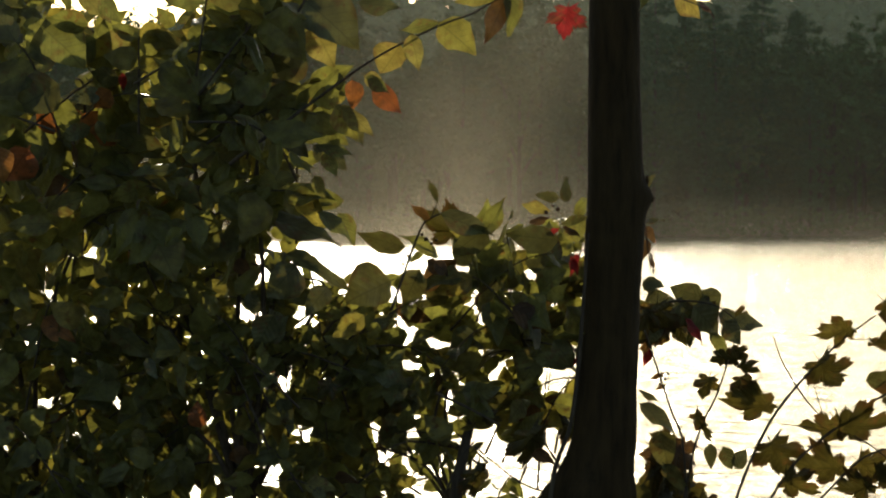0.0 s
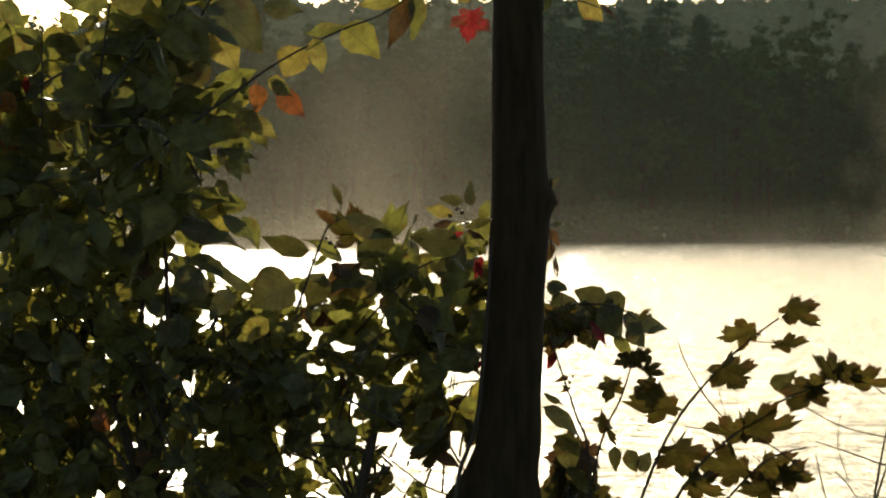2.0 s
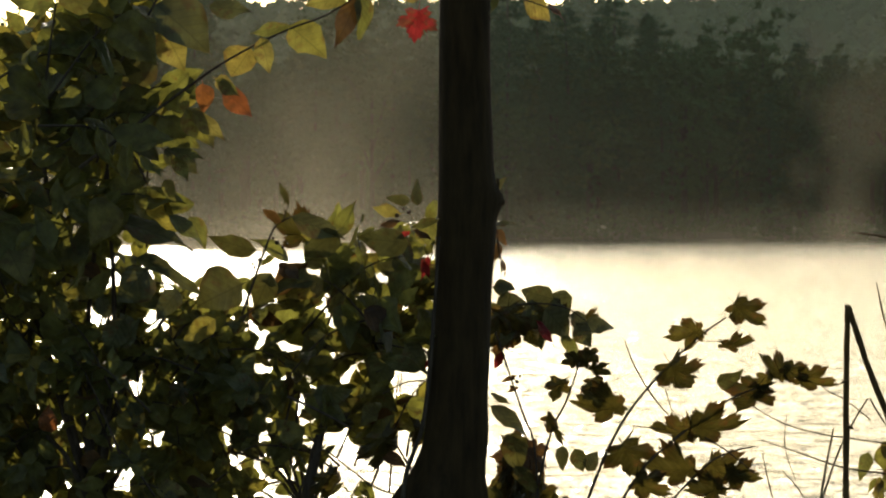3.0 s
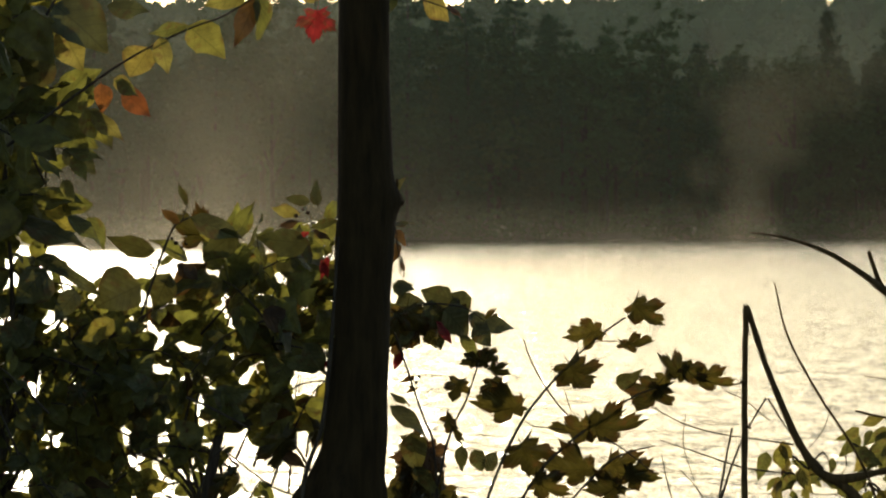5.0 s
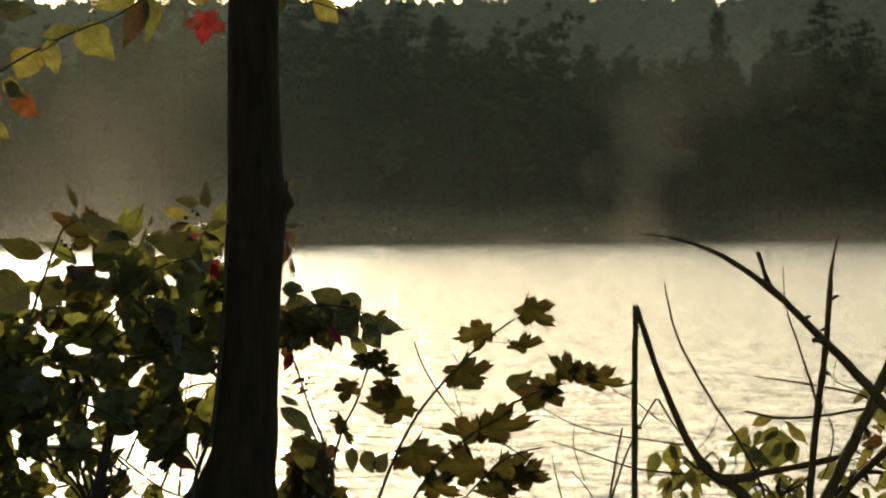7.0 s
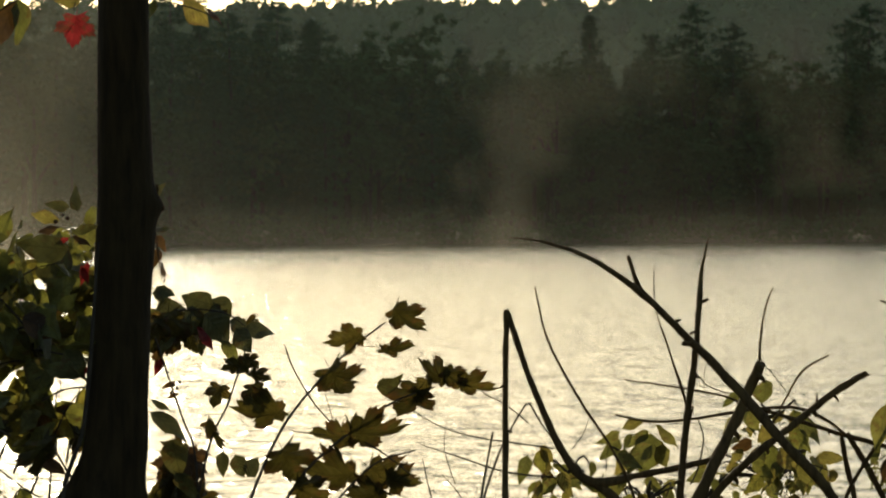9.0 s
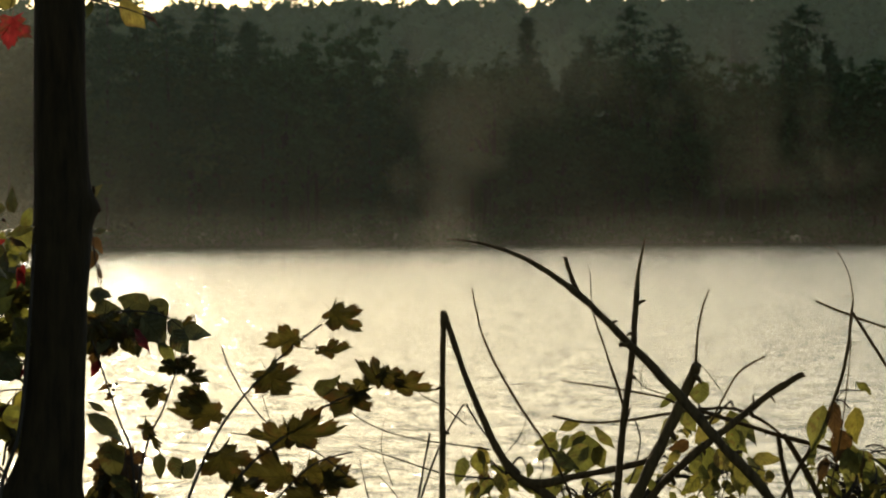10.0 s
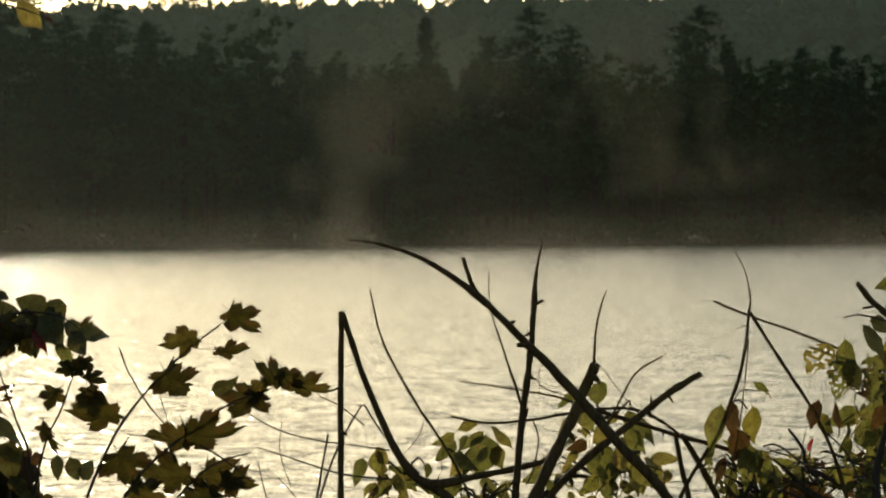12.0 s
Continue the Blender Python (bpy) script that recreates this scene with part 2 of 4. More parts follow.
def spread(lo, hi, fine, coarse):
    """Grid lines: fine between lo and hi, wider and wider outside."""
    out, s = list(np.arange(lo, hi + 0.001, fine)), coarse
    while out[-1] < 3000:
        out.append(out[-1] + s)
        out.insert(0, out[0] - s)
        s *= 1.5
    return out


ys = sorted(set([round(v, 2) for v in [*np.arange(-6, 18, 0.5), *np.arange(320, 760, 6), *np.arange(20, 320, 30)]]))
ys = [-3000, -1200, -500, -200, -80, -30, -12] + ys + [800, 900, 1100, 1500, 2200, 3500]
ground = new("ground", grid_sheet(sorted(set(list(np.arange(-6, 6.1, 0.5)) + [v for v in spread(-160, 190, 10, 20)])), ys, land))
ground.data.materials.append(ground_mat)
tagged(ground, "dark leaf-littered bank and wooded hill beyond the lake", "ground", kind="structure")
water = new("water", grid_sheet([-900, -400, -150, 0, 150, 400, 900], [9, 30, 80, 160, 280, 420, 640], lambda x, y: 0.0))
water.data.materials.append(water_mat)
tagged(water, "rippled lake surface glittering cream in low morning sun", "lake", kind="structure")


def mist_sheet(name, y0, x0, x1, h, bend, mat, label):
    me = grid_sheet(list(np.linspace(x0, x1, 25)), [0, 1], lambda x, y: 0)
    n = 25
    for i, v in enumerate(me.vertices):
        x = v.co.x
        v.co = (x, y0 + 0.25 * x + bend * math.sin(x * 0.05 + y0), 0.05 if i < n else h)
    ob = new(name, me)
    me.materials.append(mat)
    ob.visible_shadow = True
    return tagged(ob, label, "mist", "mist over the lake", "stuff")


mist_low = mist_material("mist low", 0.055, (0.07, 0.02, 0.10), 0.45, 1.0, 0)
mist_tall = mist_material("mist tall", 0.015, (0.05, 0.02, 0.022), 0.6, 1.0, 7)
haze = mist_material("haze", 0.033, (0.004, 0.004, 0.004), 0.9, 1.0, 3, (0.80, 0.90, 0.94), 0.9, 0.15)
# veil lifts the dark woods behind it; its green tint colours them
veil = mist_material("veil", 0.021, (0.006, 0.006, 0.006), 0.7, 1.0, 12, (0.80, 0.89, 0.80), 0.9, 0.15, 0.05)
STEAM = "faint brown-grey wisps of steam rising from the lake"
mist_sheet("low_mist", 285, -150, 150, 4.5, 4, mist_low, "thin sunlit vapour lying low on the water")
mist_sheet("low_mist", 262, -140, 140, 3.5, 4, mist_low, "thin sunlit vapour lying low on the water")
mist_sheet("rising_mist", 275, -130, 130, 15, 5, mist_tall, STEAM)
mist_sheet("rising_mist", 240, -110, 110, 11, 5, mist_tall, STEAM)
mist_sheet("valley_haze", 450, -190, 190, 60, 5, haze, "pale morning haze in front of the wooded hill")
# brightness towards the sun is put into this sheet's thickness
mist_sheet("thin_haze", 290, -160, 110, 40, 3, veil, "thin haze over the lake, thickest towards the sun")
mist_sheet("rising_mist", 265, 10, 50, 18, 2, mist_material("steam column", 0.080, (0.075, 0.02, 0.06), 0.75, 1.0, 21, clear=0.44), "soft column of sunlit steam drifting off the water")
mist_sheet("rising_mist", 262, -42, 0, 20, 1, mist_material("steam plume", 0.078, (0.12, 0.02, 0.05), 0.8, 1.0, 44, (0.98, 0.86, 0.66), clear=0.2, wide=0.04), "tall soft plume of sunlit steam over the water")
mist_sheet("rising_mist", 258, -26, -4, 22, 1, mist_material("steam pillar", 0.078, (0.10, 0.02, 0.05), 0.85, 1.0, 57, (0.98, 0.86, 0.68), clear=0.3, wide=0.04), "narrow pillar of steam climbing off the water")
mist_sheet("rising_mist", 268, -62, -2, 8, 2, mist_material("steam bank", 0.30, (0.06, 0.02, 0.05), 0.4, 1.0, 33, (0.98, 0.86, 0.68), clear=0.25, wide=0.1), "bright bank of steam below the sun")

# ---- far shore woods ----
def clump(bm, c, r, n, rng, flat=0.6, droop=0.0):
    """A ragged tuft of small leafy blades round c."""
    for _ in range(n):
        q = Vector((rng.gauss(0, 1), rng.gauss(0, 1), rng.gauss(0, flat)))
        q = c + q * r * 0.5
        a = Vector((rng.gauss(0, 1), rng.gauss(0, 1), rng.gauss(0, 0.6) - droop)).normalized() * r * rng.uniform(0.4, 0.8)
        b = a.cross(Vector((rng.gauss(0, 1), rng.gauss(0, 1), rng.gauss(0, 1)))).normalized() * r * rng.uniform(0.2, 0.4)
        bm.faces.new([bm.verts.new(q - a - b * 0.3), bm.verts.new(q - b), bm.verts.new(q + a), bm.verts.new(q + b)])


def conifer(seed, h, lean=0.0, pine=False):
    rng = random.Random(seed)
    root = thing("conifer", (0, 0, 0), ("irregular dark pine with level boughs standing" if pine else "tall dark spruce standing") + " on the misty far shore", "tree", "trees of the far shore")
    bm = bmesh.new()
    tube(bm, [(0, 0, -0.5), (0, 0, h * 0.5), (lean, 0, h)], [0.24, 0.15, 0.03], 6, 3)
    trunk = part("trunk", bm, far_bark, root)
    bm = bmesh.new()
    z = h * rng.uniform(0.05, 0.12)
    while z < h * 0.985:
        k = 1 - z / h
        if pine:
            reach = (0.5 + 3.6 * k ** 0.55) * rng.uniform(0.45, 1.35) * h / 18
            if z < h * 0.3:
                reach *= 0.5
        else:
            reach = (0.1 + 6.0 * k) * rng.uniform(0.75, 1.2) * h / 18
        for _ in range(rng.randint(4, 6)):
            w = rng.uniform(0, 6.283)
            rr = reach * rng.uniform(0.6, 1.15)
            jog = rng.uniform(-0.7, 0.7) if pine else 0.0
            for s in (0.35, 0.62, 0.85, 1.0):
                c = Vector((math.cos(w) * rr * s, math.sin(w) * rr * s, z - (0.02 if pine else 0.35) * rr * s * s + jog + rng.uniform(-0.15, 0.15)))
                clump(bm, c, (0.42 + 0.4 * k) * (1.15 - 0.5 * s), 4, rng, 0.35, 0.35)
        z += h * (0.018 + 0.022 * k) * (1.2 if pine else 1.0)
    part("crown", bm, conifer_green, root)
    return root


def broadleaf(seed, h):
    rng = random.Random(seed)
    root = thing("broadleaf_tree", (0, 0, 0), "round-crowned broadleaf tree in dull early autumn green", "tree", "trees of the far shore")
    bm = bmesh.new()
    tube(bm, [(0, 0, -0.5), (0.2, 0, h * 0.4), (0, 0.1, h * 0.8)], [0.28, 0.18, 0.06], 6, 3)
    tips = []
    for i in range(9):
        w, up = i * 2.4, h * rng.uniform(0.4, 0.92)
        rr = h * 0.24 * math.sqrt(max(0.1, 1 - ((up / h - 0.6) / 0.45) ** 2)) * rng.uniform(0.7, 1.1)
        tip = Vector((math.cos(w) * rr, math.sin(w) * rr, up))
        tube(bm, [(0, 0, up * 0.55), tip * 0.6 + Vector((0, 0, up * 0.32)), tip], [0.09, 0.06, 0.02], 5, 2)
        tips.append(tip)
    part("trunk", bm, far_bark, root)
    bm = bmesh.new()
    for tip in tips + [Vector((0, 0, h * 0.9)), Vector((0, 0, h * 0.7))]:
        for _ in range(14):
            c = tip + Vector((rng.gauss(0, 1), rng.gauss(0, 1), rng.gauss(0, 0.8))) * h * 0.075
            clump(bm, c, 0.56, 12, rng)
    part("crown", bm, broadleaf_green, root)
    return root


protos = [conifer(1, 19), conifer(2, 17, 0.3, True), conifer(3, 20, 0.4, True), broadleaf(4, 15), broadleaf(5, 13), broadleaf(6, 16.5)]
rng = random.Random(11)
used = set()
for row, (back, step, scale) in enumerate([(4, 4.6, 0.85), (9, 4.0, 1.08), (15, 3.8, 1.18), (23, 4.0, 1.25)]):
    x = -128 + row * 1.7
    while x < 150:
        pick = rng.choice([0, 1, 1, 1, 2, 2, 3, 3, 4, 4, 5, 5, 5] if row else [1, 1, 3, 4, 4])
        px = x + rng.uniform(-1.5, 1.5)
        py = shore(px) + back + rng.uniform(-2, 2)
        s = scale * rng.uniform(0.84, 1.1) * (0.8 if px < -46 else 1.0)
        m = pose(px, py, land(px, py), 0, 0, rng.uniform(0, 360))
        if pick in used:
            t = copy_thing(protos[pick], m)
        else:
            used.add(pick)
            t = protos[pick]
            t.matrix_basis = m
        t.scale = (s, s, s * rng.uniform(0.95, 1.06))
        x += step * rng.uniform(0.75, 1.25)

# wooded hillside behind the shore trees
bm = bmesh.new()
core = bmesh.new()
rng = random.Random(5)
for i in range(3400):
    y = rng.uniform(400, 720) if i < 2300 else rng.uniform(590, 720)
    x = rng.uniform(-0.19, 0.21) * y
    far = y - shore(x)
    if far < 30:
        continue
    h = rng.uniform(6, 11)
    g = land(x, y)
    tall = rng.random() < 0.22
    turn = Matrix.Rotation(rng.uniform(0, 6.28), 4, "Z") @ Matrix.Diagonal((3.0, 3.0, h * 0.45, 1))
    bmesh.ops.create_icosphere(core, subdivisions=1, radius=1.0, matrix=Matrix.Translation((x, y, g + h * 0.55)) @ turn)
    for _ in range(34):
        if tall:
            k = rng.random()
            c = Vector((x + rng.gauss(0, 1.5) * (1 - k), y + rng.gauss(0, 1.0), g + 1.5 + h * 1.25 * k))
        else:
            q = Vector((rng.gauss(0, 1), rng.gauss(0, 1), rng.gauss(0, 1))).normalized()
            c = Vector((x + q.x * 3.0, y + q.y * 3.0, g + h * 0.58 + q.z * h * 0.36))
        clump(bm, c, 0.9, 3, rng)
inner = bpy.data.meshes.new("inner")
core.to_mesh(inner)
core.free()
bm.from_mesh(inner)
far_woods = part("far_woods", bm, broadleaf_green)
tagged(far_woods, "hazy wooded hillside of mixed trees behind the lake", "woods", kind="stuff")

# bushes along the far water's edge
bm = bmesh.new()
rng = random.Random(8)
x = -150.0
while x < 170:
    y = shore(x) + rng.uniform(-3.5, 3)
    h = rng.uniform(1.0, 3.2)
    for _ in range(int(10 * h)):
        c = Vector((x + rng.gauss(0, 0.9), y + rng.gauss(0, 0.6), max(0.1, rng.uniform(0, 1) * h)))
        clump(bm, c, 0.55, 3, rng)
    x += rng.uniform(0.5, 1.1)
shore_bushes = part("shore_bushes", bm, broadleaf_green)
tagged(shore_bushes, "dark low bushes hanging over the far water's edge", "bushes", kind="stuff")

# ---- leaves ----
def oval_mesh(name, width, curl, fold, seed, mat, steps=8, eaten=0.0):
    """A pointed oval leaf one unit long, base at the origin, tip along x, folded on its midrib, its edges waved."""
    rng = random.Random(seed)
    bm = bmesh.new()
    rows = []
    across = (-1, -0.55, 0, 0.55, 1) if not eaten else (-1, -0.75, -0.5, -0.25, 0, 0.25, 0.5, 0.75, 1)
    wave, twist, bend = rng.uniform(0, 6), rng.uniform(-0.5, 0.5), rng.uniform(-0.12, 0.12)
    for i in range(steps + 1):
        s = i / steps
        w = width * (math.sin(math.pi * min(1, s ** 0.74)) ** 0.85 * (1.12 - 0.3 * s) if 0 < i < steps else 0.015) * (1 + rng.uniform(-0.07, 0.07))
        row = []
        for k in across:
            y = w * k
            z = -curl * s ** 1.6 + fold * abs(y) - 0.9 * fold * y * y / width + 0.05 * abs(k) * math.sin(s * 9 + wave + k) + twist * y * s
            row.append(bm.verts.new((s - 0.12 * curl * s, y + bend * math.sin(s * 3.1), z + rng.uniform(-0.01, 0.01))))
        rows.append(row)
    for i, (a, b) in enumerate(zip(rows, rows[1:])):
        for k in range(len(across) - 1):
            if eaten and i > 1 and noise.noise(Vector((i * 0.9 + seed, k * 0.9, seed * 2.0))) > 0.25 - eaten:
                continue
            bm.faces.new((a[k], b[k], b[k + 1], a[k + 1])).smooth = True
    c = [bm.verts.new(p) for p in ((-0.16, 0.0, 0.03), (0, 0.012, 0), (0, -0.012, 0))]
    bm.faces.new(c)
    me = bpy.data.meshes.new(name)
    bm.to_mesh(me)
    bm.free()
    me.materials.append(mat)
    return me


def maple_mesh(name, curl, seed, mat):
    """A five-lobed toothed leaf about one unit long, its lobes drooping."""
    rng = random.Random(seed)
    bm = bmesh.new()
    outline = [(0.0, 0.0)]
    for w, r in ((-108, 0.44), (-54, 0.72), (0, 0.92), (54, 0.72), (108, 0.44)):
        r *= rng.uniform(0.88, 1.08)
        for dw, k in ((-26, 0.70), (-21, 0.86), (-18, 0.78), (-12, 0.95), (-8, 0.88), (0, 1.10), (8, 0.88), (12, 0.95), (18, 0.78), (21, 0.86), (26, 0.70)):
            a = radians(w + dw * rng.uniform(0.9, 1.1))
            outline.append((0.14 + r * k * rng.uniform(0.95, 1.05) * math.cos(a) * 0.9, r * k * math.sin(a)))
        if w < 112:
            outline.append((0.14 + 0.50 * math.cos(radians(w + 27)), 0.50 * math.sin(radians(w + 27))))
    mid = bm.verts.new((0.15, 0, 0))
    ph = rng.uniform(0, 6)

    def lift(x, y):
        w = math.atan2(y, x - 0.14)
        return -curl * (x * x + 1.3 * y * y) + 0.08 * math.hypot(x, y) * math.cos(6.6 * w) + 0.12 * abs(y) + 0.06 * math.sin(5 * x + 4 * y + ph)

    inner = [bm.verts.new((0.15 + (x - 0.15) * 0.5, y * 0.5, lift(0.15 + (x - 0.15) * 0.5, y * 0.5))) for x, y in outline]
    vs = [bm.verts.new((x, y, lift(x, y) + rng.uniform(-0.02, 0.02))) for x, y in outline]
    n = len(vs)
    for i in range(n):
        j = (i + 1) % n
        bm.faces.new((mid, inner[i], inner[j])).smooth = True
        bm.faces.new((inner[i], vs[i], vs[j], inner[j])).smooth = True
    s = [bm.verts.new(p) for p in ((-0.5, 0.0, 0.10), (0.02, 0.012, 0), (0.02, -0.012, 0))]
    bm.faces.new(s)
    me = bpy.data.meshes.new(name)
    bm.to_mesh(me)
    bm.free()
    me.materials.append(mat)
    return me


def oval_set(mat, n=5):
    return [oval_mesh("leaf", 0.25 + 0.05 * (i % 3), 0.10 + 0.42 * i / n, 0.35 + 0.3 * (i % 2), i + 3, mat) for i in range(n)]


# "dark" leaves carry shade in their colour and pass less light
LEAVES = {"green": oval_set(leaf_green, 8), "yellow": oval_set(leaf_yellow, 6), "orange": oval_set(leaf_orange, 3),
          "brown": oval_set(leaf_brown, 3), "dark": oval_set(leaf_shaded, 6), "red_oval": oval_set(leaf_red, 2),
          "maple": [maple_mesh("leaf", 0.2 + 0.15 * i, i + 1, leaf_maple) for i in range(6)],
          "ragged": [oval_mesh("leaf", 0.3, 0.3, 0.4, i + 60, leaf_brown if i == 1 else leaf_yellow, 14, 0.12) for i in range(4)],
          "red": [maple_mesh("leaf", 0.2, 9, leaf_red)],
          "maple_brown": [maple_mesh("leaf", 0.25 + 0.1 * i, i + 20, leaf_brown) for i in range(2)]}
MASS = oval_set(leaf_mass)


def leaf_pose(p, size, turn, tilt, lean, width=1.0):
    """turn: where the tip points as seen from the path (0 right, 90 up); tilt: roll about its midrib; lean: tip towards or away."""
    x = Vector((math.cos(radians(turn)) * math.cos(radians(lean)), math.sin(radians(lean)), math.sin(radians(turn)) * math.cos(radians(lean))))
    n0 = Vector((0, -1, 0.15))
    y = n0.cross(x).normalized()
    n0 = x.cross(y)
    n = n0 * math.cos(radians(tilt)) + y * math.sin(radians(tilt))
    y = n.cross(x)
    m = Matrix((x, y * width, n)).transposed().to_4x4() @ Matrix.Scale(size, 4)
    m.translation = p
    return m


def leaf(parent, kind, p, size, turn, tilt=0.0, lean=0.0, rng=random, width=1.0, label=""):
    ob = new("leaf", rng.choice(LEAVES[kind]))
    ob.parent = parent
    ob.matrix_local = Matrix.Translation(-parent.location) @ leaf_pose(p, size, turn, tilt, lean, width)
    return tagged(ob, label)


GAPS = [  # gaps between the leaves where the lake shines through: right, down, half width, half height
    (445, 672, 38, 25), (380, 832, 54, 34), (430, 785, 24, 24), (258, 718, 20, 25), (355, 652, 14, 20), (38, 432, 62, 16),
    (105, 472, 62, 22), (145, 530, 14, 20), (10, 520, 17, 17), (45, 482, 34, 20), (-5, 570, 30, 19), (-80, 505, 20, 13),
    (-105, 570, 36, 21), (175, 588, 32, 8), (-45, 680, 12, 9), (128, 768, 12, 10), (190, 768, 14, 16), (135, 824, 18, 13), (180, 815, 14, 16)]
GAPS += [
    (-145, 400, 16, 12), (-345, 12, 66, 25), (-430, 152, 30, 20), (-425, 475, 26, 15), (-470, 535, 12, 17), (-232, 662, 13, 9),
    (-85, 706, 9, 15), (-70, 790, 14, 11), (-60, 858, 30, 22), (32, 680, 10, 8), (235, 660, 9, 7), (330, 770, 24, 10)]


def in_gap(p, size):
    """Whether a leaf of this size, centred on p, would close one of the gaps."""
    d = p.y - AHEAD
    a, b, r = 784 + p.x / d * 7000, 372 + (EYE - p.z) / d * 7000, 0.10 * size / d * 7000
    return any(((a - ga) / (gw + r)) ** 2 + ((b - gb) / (gh + r)) ** 2 < 1 for ga, gb, gw, gh in GAPS)


def shrub(name, label, root, clusters, seed, mix, pieces=300, group="shrubs of the near bank", category="shrub", extra_twigs=0.07, stout=1.0, slim=1.0, hang=0.5, sprays=False):
    """Stems from a root to each cluster, twigs through it, and leaves on the twigs.
    clusters: (right, down, half width, half height, leaves, ahead, thickness, leaf length) in mm and metres."""
    rng = random.Random(seed)
    base = at(*root)
    base.z = land(base.x, base.y)
    ob = thing(name, base, label, category, group)
    hub = base + Vector((0, 0, 0.12))
    bm = bmesh.new()
    tube(bm, [base - Vector((0, 0, 0.08)), base + Vector((0.01, 0, 0.06)), hub], [0.016, 0.012, 0.009], 8, 3, 0.2, base)
    part("stock", bm, stem_bark, ob)
    spots = []
    for a, b, ra, rb, n, d, thick, size in clusters:
        heart = at(a, b, d)
        if n >= 40 or len(clusters) < 4:
            bm = bmesh.new()
            fork = hub.lerp(heart, 0.45) + Vector((rng.uniform(-0.05, 0.05), rng.uniform(-0.1, 0.1), 0.04))
            tube(bm, [hub, fork, heart, heart + Vector((rng.uniform(-0.05, 0.05), 0, rb * 0.0007))], [0.006 * stout, 0.0045 * stout, 0.003 * stout, 0.0012], 6, 5, 0.15, base)
            part("stem", bm, stem_bark, ob)
        here = []
        while sprays and len(here) < n:  # arching twigs that carry their leaves on both sides
            w, k = rng.uniform(0, 6.283), math.sqrt(rng.random()) * 0.95
            c = at(a + ra * k * math.cos(w), b + rb * k * math.sin(w), d) + Vector((0, rng.uniform(-thick, thick), 0))
            way = math.atan2(c.z - heart.z + 0.03, c.x - heart.x) + rng.gauss(0, 0.6)
            run, count = min(size, 0.07) * rng.uniform(1.6, 3.0), rng.randint(5, 8)
            v = Vector((math.cos(way), rng.gauss(0, 0.5), math.sin(way))) * run
            for j in range(count):
                u = (j + 0.5) / count - 0.5
                w = way + (1.0 if j % 2 else -1.0) * rng.uniform(0.6, 1.2) * (1 if j < count - 1 else 0.2)
                turn = math.degrees(math.atan2(math.sin(w) - 0.55, math.cos(w)))
                here.append((c + v * u - Vector((0, 0, 0.5 * run * u * u)), size * rng.uniform(0.6, 1.25) * (1.15 - 0.5 * abs(u)), heart, turn))
            if rng.random() < 0.4:
                bm = bmesh.new()
                tube(bm, [c - v * 0.75 - Vector((0, 0, 0.3 * run)), c, c + v * 0.5 - Vector((0, 0, 0.12 * run))], [0.0024, 0.0017, 0.0008], 4, 3, 0.1, base)
                part("twig", bm, stem_bark, ob)
        for _ in range(0 if sprays else n):
            w, k = rng.uniform(0, 6.283), math.sqrt(rng.random())
            p = at(a + ra * k * math.cos(w), b + rb * k * math.sin(w), d) + Vector((0, rng.uniform(-thick, thick), 0))
            here.append((p, size * rng.uniform(0.65, 1.2), heart, None))
        for p, s, h, _ in here:
            if not sprays and rng.random() < extra_twigs:
                q = h.lerp(p, 0.5) + Vector((rng.uniform(-0.03, 0.03), 0, 0.03))
                bm = bmesh.new()
                tube(bm, [h.lerp(p, 0.05), q, p], [0.0026, 0.0018, 0.001], 4, 3, 0.1, base)
                part("twig", bm, stem_bark, ob)
        spots += here
    rng.shuffle(spots)
    rest_v, rest_f = [], []
    for i, (p, s, h, hint) in enumerate(spots):
        away = math.degrees(math.atan2(p.z - h.z - 0.08, p.x - h.x)) if rng.random() > hang else -90
        turn = away + rng.gauss(0, 45 if hang < 0.6 else 30)
        if hint is not None:
            turn = hint + rng.gauss(0, 15)
        tilt, lean = rng.gauss(0, 42), rng.gauss(0, 30)
        if in_gap(p + Vector((math.cos(radians(turn)), 0, math.sin(radians(turn)))) * s * 0.45, s):
            continue
        if i < pieces:
            kind = rng.choices([k for k, _ in mix], [v for _, v in mix])[0]
            leaf(ob, kind, p, s, turn, tilt, lean, rng, slim)
        else:
            me = rng.choice(MASS)
            m = Matrix.Translation(-base) @ leaf_pose(p, s, turn, tilt, lean)
            k = len(rest_v)
            rest_v += [m @ v.co for v in me.vertices]
            rest_f += [[k + j for j in f.vertices] for f in me.polygons]
    if rest_v:
        me = bpy.data.meshes.new("leaf_mass")
        me.from_pydata(rest_v, [], rest_f)
        tagged(part_of("leaf_mass", me, leaf_mass, ob), "dense inner leaves", kind="stuff")
    return ob


